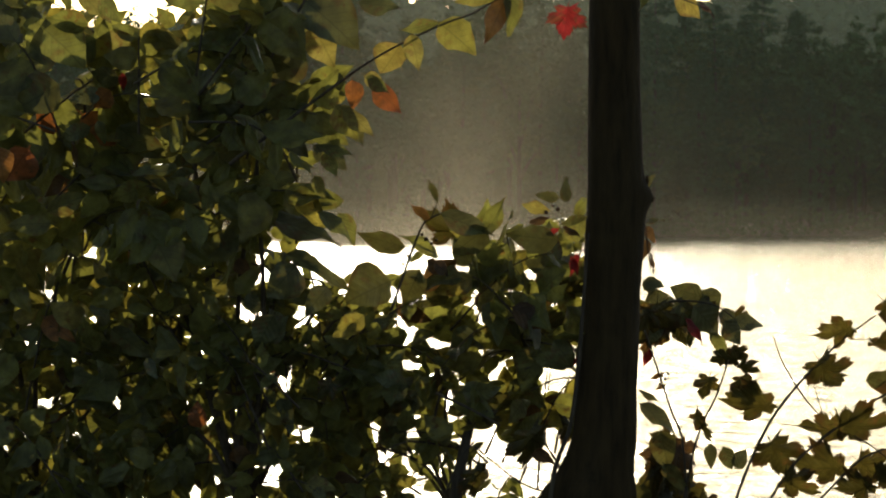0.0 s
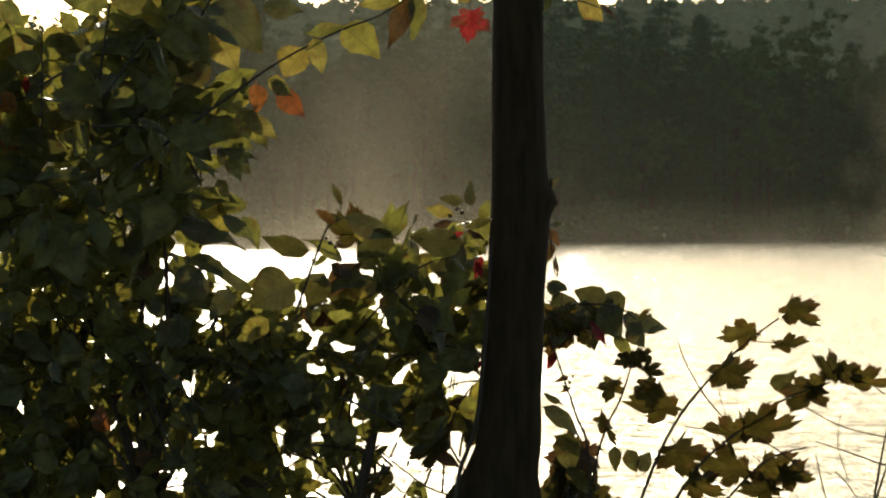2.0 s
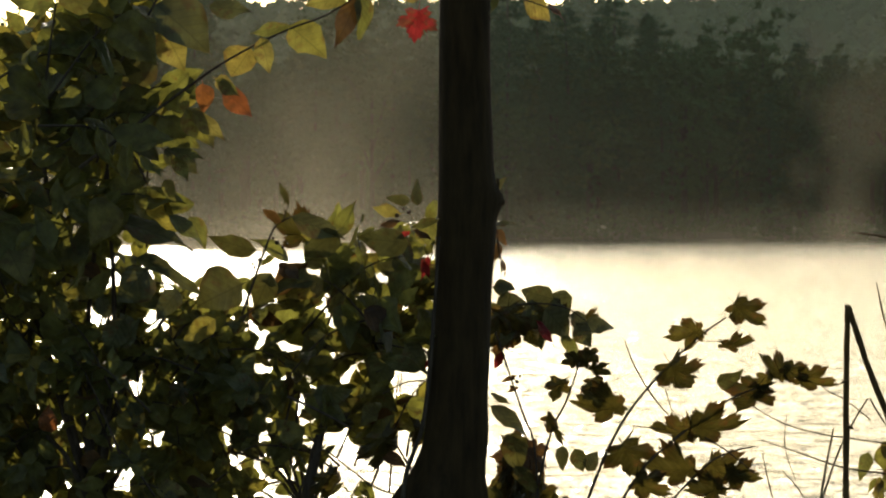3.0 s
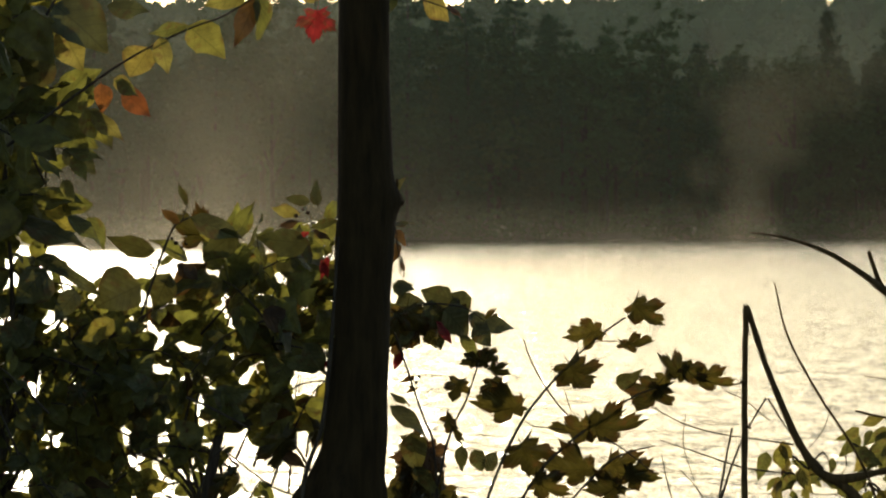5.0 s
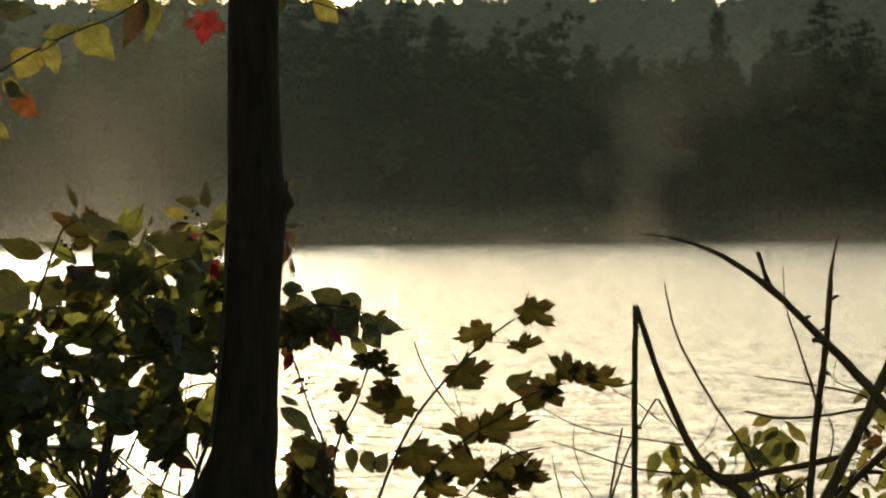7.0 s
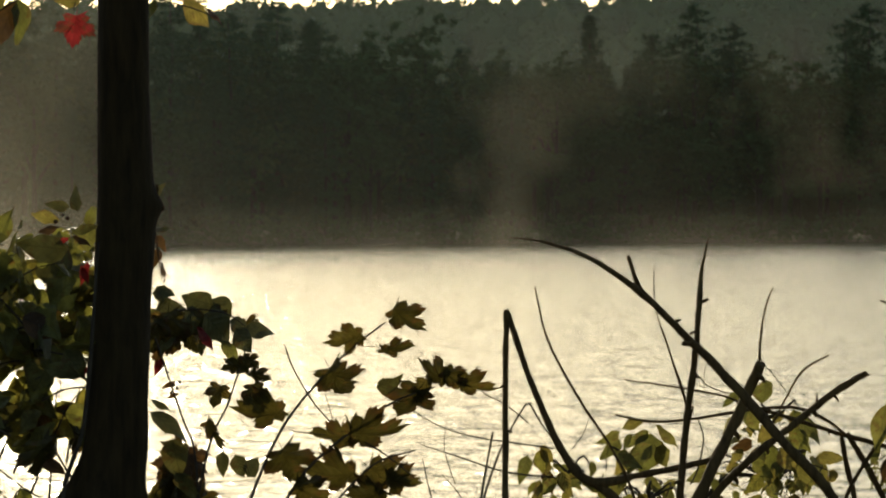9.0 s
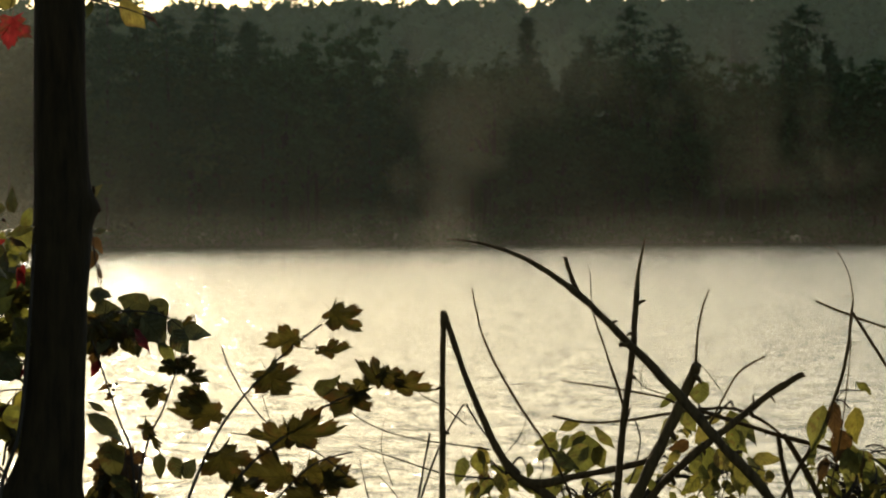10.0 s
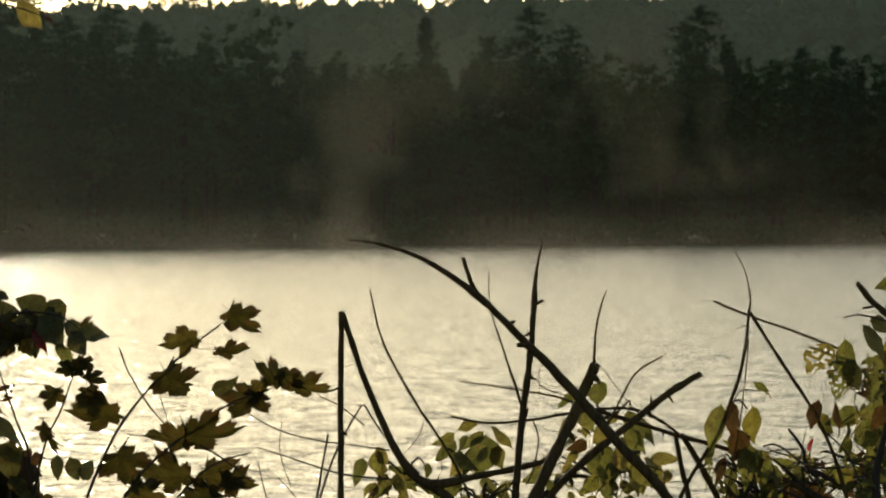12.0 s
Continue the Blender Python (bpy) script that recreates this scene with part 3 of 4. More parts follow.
# ---- tree trunk by the water ----
def trunk_tree():
    d = 7.0
    foot = at(520, 930, d)
    foot.z = land(foot.x, foot.y)
    ob = thing("tree", foot, "slim dark-barked tree trunk leaning slightly, flared at its foot", "tree")
    mid = [(560, -3300, 9), (540, -2500, 22), (552, -1600, 30), (546, -800, 36), (545, -320, 40), (545, -150, 43), (545, 0, 45), (545, 120, 46), (546, 220, 48), (548, 300, 49), (551, 352, 53), (549, 400, 52), (546, 450, 52), (543, 520, 50), (540, 600, 50),
           (534, 700, 52), (530, 780, 57), (518, 840, 66), (506, 890, 80), (492, 990, 115)]
    path = smooth_path([at(a, b, d) - foot for a, b, r in mid], [r / 1000 for a, b, r in mid], 5)
    bm = bmesh.new()
    rings, sides = [], 28
    for c, r in path:
        ring = []
        for k in range(sides):
            w = 2 * math.pi * k / sides
            q = Vector((math.cos(w), math.sin(w), 0))
            n1 = noise.noise(Vector((q.x * 1.2, q.y * 1.2, c.z * 3.5)))
            n2 = noise.noise(Vector((q.x * 6, q.y * 6, c.z * 10)))
            root = max(0, r - 0.06) * 0.7 * math.cos(5 * w + 2.2)
            knob = 0.012 * math.exp(-((c.z + foot.z - at(0, 356).z) / 0.02) ** 2) * max(0, math.cos(w - 0.1)) ** 6
            ring.append(bm.verts.new(c + q * (r * (1 + 0.05 * n1 + 0.025 * n2) + root + knob)))
        rings.append(ring)
    for a, b in zip(rings, rings[1:]):
        for k in range(sides):
            bm.faces.new((a[k], b[k], b[(k + 1) % sides], a[(k + 1) % sides])).smooth = True
    bm.faces.new(rings[0])
    trunk = part("trunk", bm, bark, ob)
    for pts, r in (([(590, 352), (606, 358), (616, 362)], [14, 9, 4]), ([(598, 345), (604, 330), (603, 318)], [5, 3, 2])):
        bm = bmesh.new()
        tube(bm, [at(a, b, d) for a, b in pts], [v / 1000 for v in r], 8, 3, 0.2, foot)
        part("branch_stub", bm, bark, trunk)
    # limbs and crown are added out of view; they also cut sky fill
    rng = random.Random(77)
    verts, faces = [], []
    for i in range(11):
        up = -700 - 240 * i
        w, r = i * 2.4 + 0.4, (1.25 - 0.075 * i) * rng.uniform(0.8, 1.1)
        base = at(546, up, d)
        tip = base + Vector((math.cos(w) * r, math.sin(w) * r * 0.9, 0.45 + 0.03 * i))
        bm = bmesh.new()
        tube(bm, [base, base.lerp(tip, 0.5) + Vector((0, 0, -0.08)), tip], [0.018 - 0.001 * i, 0.011, 0.004], 7, 5, 0.2, foot)
        part("limb", bm, bark, trunk)
        for _ in range(80):
            p = base.lerp(tip, rng.uniform(0.35, 1.1)) + Vector((rng.gauss(0, 0.2), rng.gauss(0, 0.2), rng.gauss(0, 0.16)))
            me = rng.choice(LEAVES["maple"])
            m = Matrix.Translation(-foot) @ leaf_pose(p, rng.uniform(0.045, 0.075), rng.gauss(-90, 50), rng.gauss(0, 40), rng.gauss(0, 30))
            k = len(verts)
            verts += [m @ v.co for v in me.vertices]
            faces += [[k + j for j in f.vertices] for f in me.polygons]
    me = bpy.data.meshes.new("crown")
    me.from_pydata(verts, [], faces)
    tagged(part_of("crown", me, leaf_mass, ob), "added unseen crown of small lobed leaves", kind="stuff")
    return ob


trunk_tree()

# ---- shrubs ----
shrub("viburnum", "tall leafy shrub, dark green with a few red and orange leaves", (-480, 930, 7.5),
      [(-490, 28, 55, 26, 26, 7.3, 0.2, 0.07), (-640, 30, 100, 50, 30, 7.4, 0.3, 0.09), (-630, 160, 130, 110, 66, 7.4, 0.35, 0.092), (-610, 400, 150, 170, 150, 7.4, 0.3, 0.088), (-600, 720, 160, 200, 350, 7.5, 0.3, 0.068),
       (-400, 200, 130, 80, 56, 7.3, 0.3, 0.092), (-400, 400, 140, 150, 120, 7.4, 0.3, 0.088), (-390, 740, 150, 190, 320, 7.4, 0.3, 0.068), (-480, 885, 120, 35, 60, 7.4, 0.3, 0.068), (-560, 900, 100, 30, 40, 7.4, 0.3, 0.068)],
      21, [("green", 0.50), ("dark", 0.38), ("yellow", 0.05), ("orange", 0.04), ("brown", 0.03)], sprays=True)
tall = shrub("viburnum", "tall leafy shrub in front of the glittering water, dark green", (-110, 930, 7.2),
      [(-170, 25, 60, 22, 10, 7.0, 0.25, 0.09), (-230, 150, 115, 60, 40, 7.1, 0.3, 0.09), (-110, 75, 85, 55, 34, 7.0, 0.25, 0.09), (-75, 180, 62, 72, 42, 7.0, 0.3, 0.085),
       (-200, 300, 120, 120, 92, 7.1, 0.25, 0.075), (-90, 300, 60, 90, 56, 7.0, 0.2, 0.075), (-175, 400, 85, 45, 50, 7.1, 0.25, 0.065),
       (-230, 540, 105, 115, 190, 7.2, 0.25, 0.058), (-90, 575, 65, 45, 44, 7.2, 0.2, 0.062), (-210, 760, 125, 135, 240, 7.3, 0.25, 0.06),
       (-60, 510, 60, 50, 70, 7.2, 0.15, 0.05), (30, 530, 50, 40, 50, 7.2, 0.15, 0.05), (35, 595, 70, 45, 80, 7.2, 0.2, 0.052), (105, 635, 70, 40, 64, 7.3, 0.2, 0.052), (-60, 625, 70, 55, 80, 7.2, 0.2, 0.052),
       (-20, 690, 100, 60, 96, 7.3, 0.25, 0.054), (-60, 885, 100, 28, 34, 7.3, 0.25, 0.06), (-10, 800, 105, 95, 150, 7.3, 0.25, 0.054)],
      22, [("green", 0.50), ("dark", 0.38), ("yellow", 0.05), ("orange", 0.03), ("brown", 0.03)], sprays=True)


def hand_leaves(ob, ahead, seed, leaves):
    """Single leaves: kind, base in mm right and down, length in mm, way of the tip, roll about the midrib, width."""
    rng = random.Random(seed)
    for kind, a, b, size, turn, tilt, width in leaves:
        leaf(ob, kind, at(a, b, ahead) + Vector((0, rng.uniform(-0.03, 0.03), 0)), size * 0.92 / 1000, turn, tilt, rng.uniform(-15, 15), rng, width)


def blades(ob, ahead, seed, rows):
    """Single leaves: kind, base and tip in mm right and down, roll about the midrib, width."""
    rng = random.Random(seed)
    for kind, a, b, a1, b1, tilt, width in rows:
        p, q = at(a, b, ahead), at(a1, b1, ahead)
        leaf(ob, kind, p + Vector((0, rng.uniform(-0.03, 0.03), 0)), (q - p).length * (1.0 if "maple" in kind else 1.05), math.degrees(math.atan2(q.z - p.z, q.x - p.x)), tilt, rng.uniform(-15, 15), rng, width)


def hand_twigs(ob, ahead, twigs, name="twig", mat=None):
    for pts, r in twigs:
        bm = bmesh.new()
        tube(bm, [at(a, b, ahead) for a, b in pts], [v / 1000 for v in r], 6, 5, 0.12, ob.location)
        part(name, bm, mat or stem_bark, ob)


# small round stand-ins for berries, dried flower clusters and brown ragged bits
def beads(ob, ahead, spots):
    for a, b, r in spots:
        bm = bmesh.new()
        bmesh.ops.create_icosphere(bm, subdivisions=2, radius=r / 1000, matrix=Matrix.Translation(at(a, b, ahead) - ob.location))
        for f in bm.faces:
            f.smooth = True
        part("berry", bm, leaf_brown, ob)


blades(tall, 7.0, 250, [
    ("green", -378, 78, -470, 118, 15, 1.1), ("yellow", -302, 78, -414, 128, 20, 0.9), ("dark", -378, 83, -465, 63, 50, 0.8), ("yellow", -419, -7, -354, 38, 15, 0.8),
    ("dark", -338, 146, -401, 144, 35, 1.1), ("dark", -450, 158, -526, 203, 10, 1.4), ("dark", -371, 173, -426, 188, 15, 1.1), ("orange", -353, 168, -388, 203, 15, 1.1),
    ("orange", -501, 273, -542, 333, 15, 1.2), ("red_oval", -330, 138, -327, 170, 20, 0.8), ("orange", -210, 108, -192, 158, 30, 0.6), ("yellow", -236, 253, -276, 243, 30, 0.9),
    ("yellow", -231, 270, -271, 288, 30, 0.8)])
blades(tall, 7.0, 263, [
    ("yellow", -137, 208, -154, 248, 10, 0.9), ("red_oval", -127, 198, -151, 204, 20, 0.8), ("green", -241, 53, -276, 23, 15, 1.1), ("green", -236, 50, -204, 18, 15, 1.1),
    ("green", -109, 18, -195, 48, 20, 0.9), ("green", -99, 48, -180, 98, 25, 1.0), ("dark", -8, 88, -94, 133, 10, 1.3), ("green", 68, 168, 9, 193, 20, 1.0),
    ("dark", 69, 208, 104, 266, 20, 0.9), ("dark", 8, 266, 69, 300, 25, 1.0), ("dark", -73, 393, 60, 428, 35, 0.75), ("green", 53, 386, 85, 440, 20, 0.7),
    ("dark", -40, 458, 81, 496, 40, 0.45)])
blades(tall, 7.0, 276, [
    ("dark", -18, 478, -68, 538, 15, 1.2), ("dark", 38, 516, 2, 568, 15, 1.2), ("green", 104, 568, 48, 608, 15, 1.1), ("dark", -58, 568, -89, 628, 15, 1.2),
    ("dark", -210, 168, -129, 233, 15, 1.3), ("dark", -190, 158, -210, 248, 20, 1.2), ("dark", -99, 158, -38, 223, 20, 1.2), ("dark", -68, 223, 8, 273, 25, 1.1),
    ("dark", -394, 233, -450, 258, 20, 1.0), ("green", -378, 223, -363, 263, 15, 0.9), ("dark", -210, 248, -119, 308, 20, 1.2)])


low = shrub("low_shrub", "low dense shrub of rounded dark leaves beside the trunk", (270, 960, 7.2),
            [(50, 690, 70, 45, 32, 7.3, 0.2, 0.05), (150, 600, 95, 45, 50, 7.3, 0.2, 0.055), (355, 480, 90, 35, 30, 7.2, 0.15, 0.075), (310, 555, 130, 55, 64, 7.2, 0.2, 0.076),
             (250, 665, 150, 50, 72, 7.2, 0.2, 0.066), (110, 715, 90, 50, 44, 7.3, 0.2, 0.062), (400, 600, 75, 42, 32, 7.25, 0.12, 0.075),
             (350, 730, 85, 32, 26, 7.2, 0.15, 0.064), (190, 860, 130, 35, 46, 7.3, 0.2, 0.06), (425, 735, 60, 30, 30, 7.35, 0.12, 0.062),
             (250, 785, 85, 38, 44, 7.2, 0.15, 0.05), (130, 800, 75, 38, 44, 7.3, 0.15, 0.05), (455, 425, 35, 35, 10, 7.3, 0.1, 0.048), (450, 575, 50, 50, 24, 7.35, 0.12, 0.07), (430, 750, 45, 40, 26, 7.35, 0.12, 0.06),
             (465, 505, 35, 45, 18, 7.35, 0.1, 0.058), (330, 880, 60, 20, 14, 7.2, 0.2, 0.055)],
            23, [("green", 0.5), ("dark", 0.37), ("maple", 0.03), ("brown", 0.10)], stout=0.6, sprays=True)
hand_leaves(low, 7.0, 51, [
    ("dark", 240, 388, 112, -18, 15, 0.75), ("dark", 322, 410, 108, -142, 10, 0.85), ("dark", 448, 432, 122, 177, 15, 0.8), ("dark", 174, 446, 118, 170, 20, 0.65),
    ("dark", 150, 506, 104, 205, 5, 1.3), ("dark", 202, 486, 94, -116, 5, 1.15), ("dark", 232, 366, 52, 114, 30, 0.65), ("brown", 222, 396, 52, 150, 40, 0.8),
    ("brown", 212, 470, 50, -35, 20, 1.0), ("yellow", 485, 392, 52, -92, 10, 1.1), ("dark", 450, 358, 54, 176, 20, 0.8)])
hand_leaves(low, 7.0, 52, [
    ("yellow", 430, 380, 56, 184, 50, 0.7), ("dark", 465, 366, 55, 105, 40, 0.7), ("brown", 395, 404, 46, 20, 30, 0.9), ("dark", 500, 470, 60, -130, 20, 1.0),
    ("brown", 380, 790, 95, -32, 45, 0.7), ("dark", 500, 390, 60, 200, 40, 0.7), ("red_oval", 470, 462, 40, -60, 30, 0.8), ("brown", 455, 410, 45, -20, 40, 0.8),
    ("maple", 400, 770, 85, -80, 30, 1.0), ("maple", 300, 840, 70, -70, 30, 1.0)])
blades(low, 7.0, 60, [
    ("red_oval", 449, 412, 423, 426, 25, 0.6), ("red_oval", 481, 455, 473, 500, 25, 0.6), ("red_oval", 480, 640, 473, 659, 20, 0.6), ("brown", 229, 470, 251, 496, 10, 1.1),
    ("dark", 470, 655, 395, 640, 30, 0.8), ("dark", 440, 610, 478, 660, 15, 1.1), ("dark", 415, 625, 390, 690, 15, 1.1)])
hand_twigs(low, 7.0, [([(150, 560), (200, 420), (222, 394), (248, 383)], [2.5, 2, 1.8, 1.2]), ([(222, 394), (232, 366)], [1.2, 0.8]), ([(480, 676), (440, 680), (400, 700)], [1.5, 1.5, 1.5]),
                      ([(388, 662), (430, 648), (478, 662)], [1.2, 1.2, 1]), ([(230, 705), (290, 732), (345, 762)], [2.5, 2.5, 2]), ([(435, 655), (430, 700)], [1, 1]),
                      ([(300, 800), (380, 862), (430, 880)], [1.5, 1.5, 1.5]), ([(250, 880), (275, 820), (300, 790)], [2, 2, 1.5])])
hand_twigs(low, 6.93, [([(500, 420), (492, 540), (484, 650), (470, 760), (440, 850), (430, 980)], [2, 3, 4, 4, 4, 5])], "stem")
hand_twigs(low, 7.1, [([(262, 1000), (268, 880), (285, 790), (300, 740)], [13, 11, 9, 6])], "stem")
beads(low, 7.0, [(425, 384, 4), (446, 378, 4), (437, 372, 3), (212, 432, 4), (222, 440, 3), (168, 470, 3), (180, 462, 3), (172, 476, 3), (205, 424, 3), (230, 434, 3), (186, 472, 2.5)])

side = shrub("low_shrub", "small leafy shrub of lobed and oval leaves behind the trunk", (640, 960, 7.5),
             [(640, 555, 40, 22, 9, 7.4, 0.1, 0.055), (715, 565, 35, 18, 6, 7.4, 0.1, 0.055), (645, 845, 50, 30, 10, 7.4, 0.15, 0.06), (640, 880, 70, 20, 14, 7.4, 0.15, 0.06)],
             24, [("maple", 0.35), ("dark", 0.55), ("brown", 0.1)], stout=0.4)
blades(side, 7.3, 153, [
    ("dark", 599, 520, 628, 504, 10, 1.2), ("dark", 601, 540, 653, 530, 15, 1.1), ("dark", 703, 532, 645, 518, 20, 1.1), ("dark", 699, 522, 738, 572, 10, 1.3),
    ("dark", 686, 548, 743, 602, 10, 1.2), ("dark", 731, 560, 767, 578, 10, 1.3), ("dark", 757, 578, 813, 575, 15, 1.0), ("dark", 741, 572, 773, 616, 10, 1.1),
    ("green", 714, 598, 757, 634, 20, 0.8), ("maple", 623, 545, 618, 625, 15, 1.0), ("maple", 641, 555, 679, 606, 20, 1.0), ("maple", 606, 550, 599, 610, 20, 0.9),
    ("dark", 651, 540, 696, 575, 15, 1.2)])
blades(side, 7.3, 166, [
    ("red_oval", 673, 570, 711, 612, 25, 0.6), ("red_oval", 613, 622, 601, 660, 20, 0.7), ("maple_brown", 611, 595, 603, 640, 20, 0.9), ("brown", 636, 668, 609, 680, 25, 0.6),
    ("brown", 641, 688, 619, 698, 25, 0.6), ("dark", 591, 698, 629, 716, 35, 0.7), ("dark", 592, 720, 663, 760, 25, 0.75), ("maple", 651, 795, 606, 785, 25, 1.0),
    ("maple_brown", 653, 795, 691, 835, 15, 1.1), ("maple", 641, 800, 676, 865, 15, 1.1), ("maple_brown", 651, 810, 606, 865, 15, 1.1), ("maple", 611, 840, 656, 885, 20, 1.0),
    ("maple_brown", 631, 860, 601, 890, 20, 1.0)])
hand_leaves(side, 7.3, 54, [
    ("brown", 604, 430, 50, -95, 40, 0.6), ("brown", 610, 455, 45, -70, 45, 0.6), ("brown", 598, 410, 40, -40, 30, 0.8), ("dark", 590, 400, 55, 10, 40, 0.7),
    ("dark", 595, 510, 45, 0, 10, 1.2), ("dark", 600, 340, 35, 60, 30, 0.7)])
hand_twigs(side, 7.3, [([(600, 400), (605, 440), (612, 490)], [1.5, 1.5, 1]), ([(600, 560), (650, 540), (720, 545), (760, 570)], [2, 2, 1.5, 1])])
beads(side, 7.3, [(632, 672, 3), (638, 678, 3), (628, 686, 3), (643, 668, 3)])

shoots = shrub("leafy_shoots", "yellow-green drooping leaves low among dead branches", (1560, 960, 7.4),
               [(1440, 800, 50, 45, 9, 7.2, 0.12, 0.06), (1330, 830, 60, 40, 14, 7.2, 0.15, 0.05), (1470, 880, 130, 25, 26, 7.2, 0.2, 0.055), (1690, 740, 60, 60, 12, 7.4, 0.15, 0.062),
                (1690, 840, 120, 50, 45, 7.4, 0.2, 0.055)],
               25, [("yellow", 0.8), ("green", 0.12), ("brown", 0.08)], extra_twigs=0.2, slim=0.75, hang=0.8)
blades(shoots, 7.2, 155, [
    ("yellow", 1422, 757, 1385, 782, 30, 0.6), ("yellow", 1425, 772, 1391, 815, 15, 0.85), ("yellow", 1439, 795, 1415, 837, 10, 1.0), ("yellow", 1465, 737, 1432, 765, 35, 0.6),
    ("yellow", 1475, 757, 1437, 789, 20, 0.8), ("green", 1479, 762, 1462, 832, 10, 1.1), ("yellow", 1483, 745, 1528, 785, 30, 0.7), ("yellow", 1485, 785, 1518, 825, 10, 1.1),
    ("yellow", 1257, 799, 1245, 849, 10, 0.9), ("yellow", 1279, 782, 1309, 807, 20, 0.8), ("green", 1282, 787, 1289, 829, 15, 0.9), ("yellow", 1357, 829, 1302, 825, 40, 0.7),
    ("green", 1272, 845, 1259, 873, 25, 0.7)])
blades(shoots, 7.2, 168, [
    ("yellow", 1357, 843, 1315, 859, 25, 0.8), ("yellow", 1307, 837, 1285, 871, 15, 0.9), ("yellow", 1632, 687, 1610, 717, 20, 0.8), ("yellow", 1679, 665, 1684, 715, 10, 1.0),
    ("yellow", 1647, 722, 1670, 757, 10, 1.1), ("yellow", 1687, 742, 1668, 777, 15, 1.0), ("yellow", 1734, 733, 1783, 773, 20, 0.9), ("green", 1732, 742, 1753, 807, 10, 0.9),
    ("yellow", 1700, 785, 1730, 827, 10, 1.1), ("yellow", 1734, 815, 1750, 871, 10, 0.9), ("yellow", 1621, 729, 1605, 763, 25, 0.8), ("brown", 1655, 772, 1621, 793, 20, 0.8),
    ("yellow", 1637, 787, 1618, 817, 15, 0.9)])
blades(shoots, 7.2, 181, [
    ("yellow", 1577, 825, 1542, 847, 20, 0.8), ("green", 1522, 845, 1497, 871, 20, 0.9), ("yellow", 1467, 842, 1507, 867, 20, 0.9), ("green", 1657, 812, 1697, 837, 15, 1.0),
    ("green", 1677, 837, 1647, 869, 15, 1.1)])
hanging = shrub("leafy_shoots", "drooping yellow and browning leaves on a thin forked stem", (1900, 960, 7.1),
                [(1930, 830, 60, 50, 20, 7.1, 0.12, 0.06), (1960, 870, 60, 25, 16, 7.1, 0.12, 0.06)],
                26, [("yellow", 0.5), ("ragged", 0.25), ("brown", 0.25)], extra_twigs=0.2, slim=0.75, hang=0.85)
hand_leaves(hanging, 7.0, 57, [
    ("yellow", 1888, 706, 100, -101, 12, 0.85), ("brown", 1908, 702, 80, -84, 20, 0.8), ("green", 1945, 710, 96, -72, 10, 0.85), ("green", 1972, 682, 36, 165, 55, 0.7), ("green", 1962, 680, 38, -18, 55, 0.7),
    ("brown", 1922, 752, 76, -85, 15, 0.85), ("brown", 1895, 800, 60, -105, 20, 0.75), ("yellow", 1935, 785, 88, -84, 12, 0.85), ("green", 1958, 790, 74, -70, 15, 0.8), ("yellow", 1880, 780, 60, -105, 30, 0.6)])
hand_twigs(hanging, 7.0, [([(1916, 700), (1930, 682), (1962, 684)], [1.5, 1.2, 1]), ([(1900, 725), (1912, 705), (1925, 700), (1940, 716)], [1.5, 1.8, 1.8, 1.2])])
edge = shrub("viburnum", "shrub with ragged insect-eaten yellow-green leaves over a dark tangle", (2190, 960, 7.2),
             [(2215, 680, 50, 100, 40, 7.2, 0.2, 0.065), (2290, 480, 50, 70, 30, 7.2, 0.2, 0.075), (2150, 760, 50, 50, 16, 7.2, 0.15, 0.06),
              (2200, 840, 110, 60, 60, 7.2, 0.2, 0.06), (2060, 850, 60, 40, 18, 7.2, 0.15, 0.055), (2340, 600, 90, 260, 140, 7.2, 0.3, 0.075)],
             27, [("yellow", 0.1), ("green", 0.35), ("ragged", 0.4), ("brown", 0.15)], extra_twigs=0.25)
blades(edge, 7.0, 158, [
    ("ragged", 2085, 599, 2055, 669, 10, 1.1), ("ragged", 2091, 627, 2097, 703, 10, 1.2), ("green", 2114, 591, 2123, 677, 10, 0.9), ("ragged", 2147, 622, 2163, 709, 15, 1.0),
    ("dark", 2137, 565, 2189, 629, 25, 0.7), ("dark", 2157, 559, 2207, 577, 25, 0.8), ("brown", 2059, 699, 2048, 753, 10, 1.0), ("brown", 2091, 705, 2108, 763, 30, 0.6),
    ("ragged", 2149, 717, 2133, 752, 10, 1.1), ("dark", 2117, 627, 2152, 677, 20, 0.9), ("brown", 2177, 707, 2162, 757, 20, 0.9), ("ragged", 2137, 747, 2147, 787, 20, 1.0),
    ("red_oval", 2052, 767, 2045, 799, 20, 0.5)])
hand_twigs(edge, 7.0, [([(2190, 1000), (2165, 850), (2185, 740), (2170, 640)], [9, 8, 5, 3]), ([(2110, 552), (2140, 548), (2190, 560)], [1.5, 1.5, 2])], "stem")


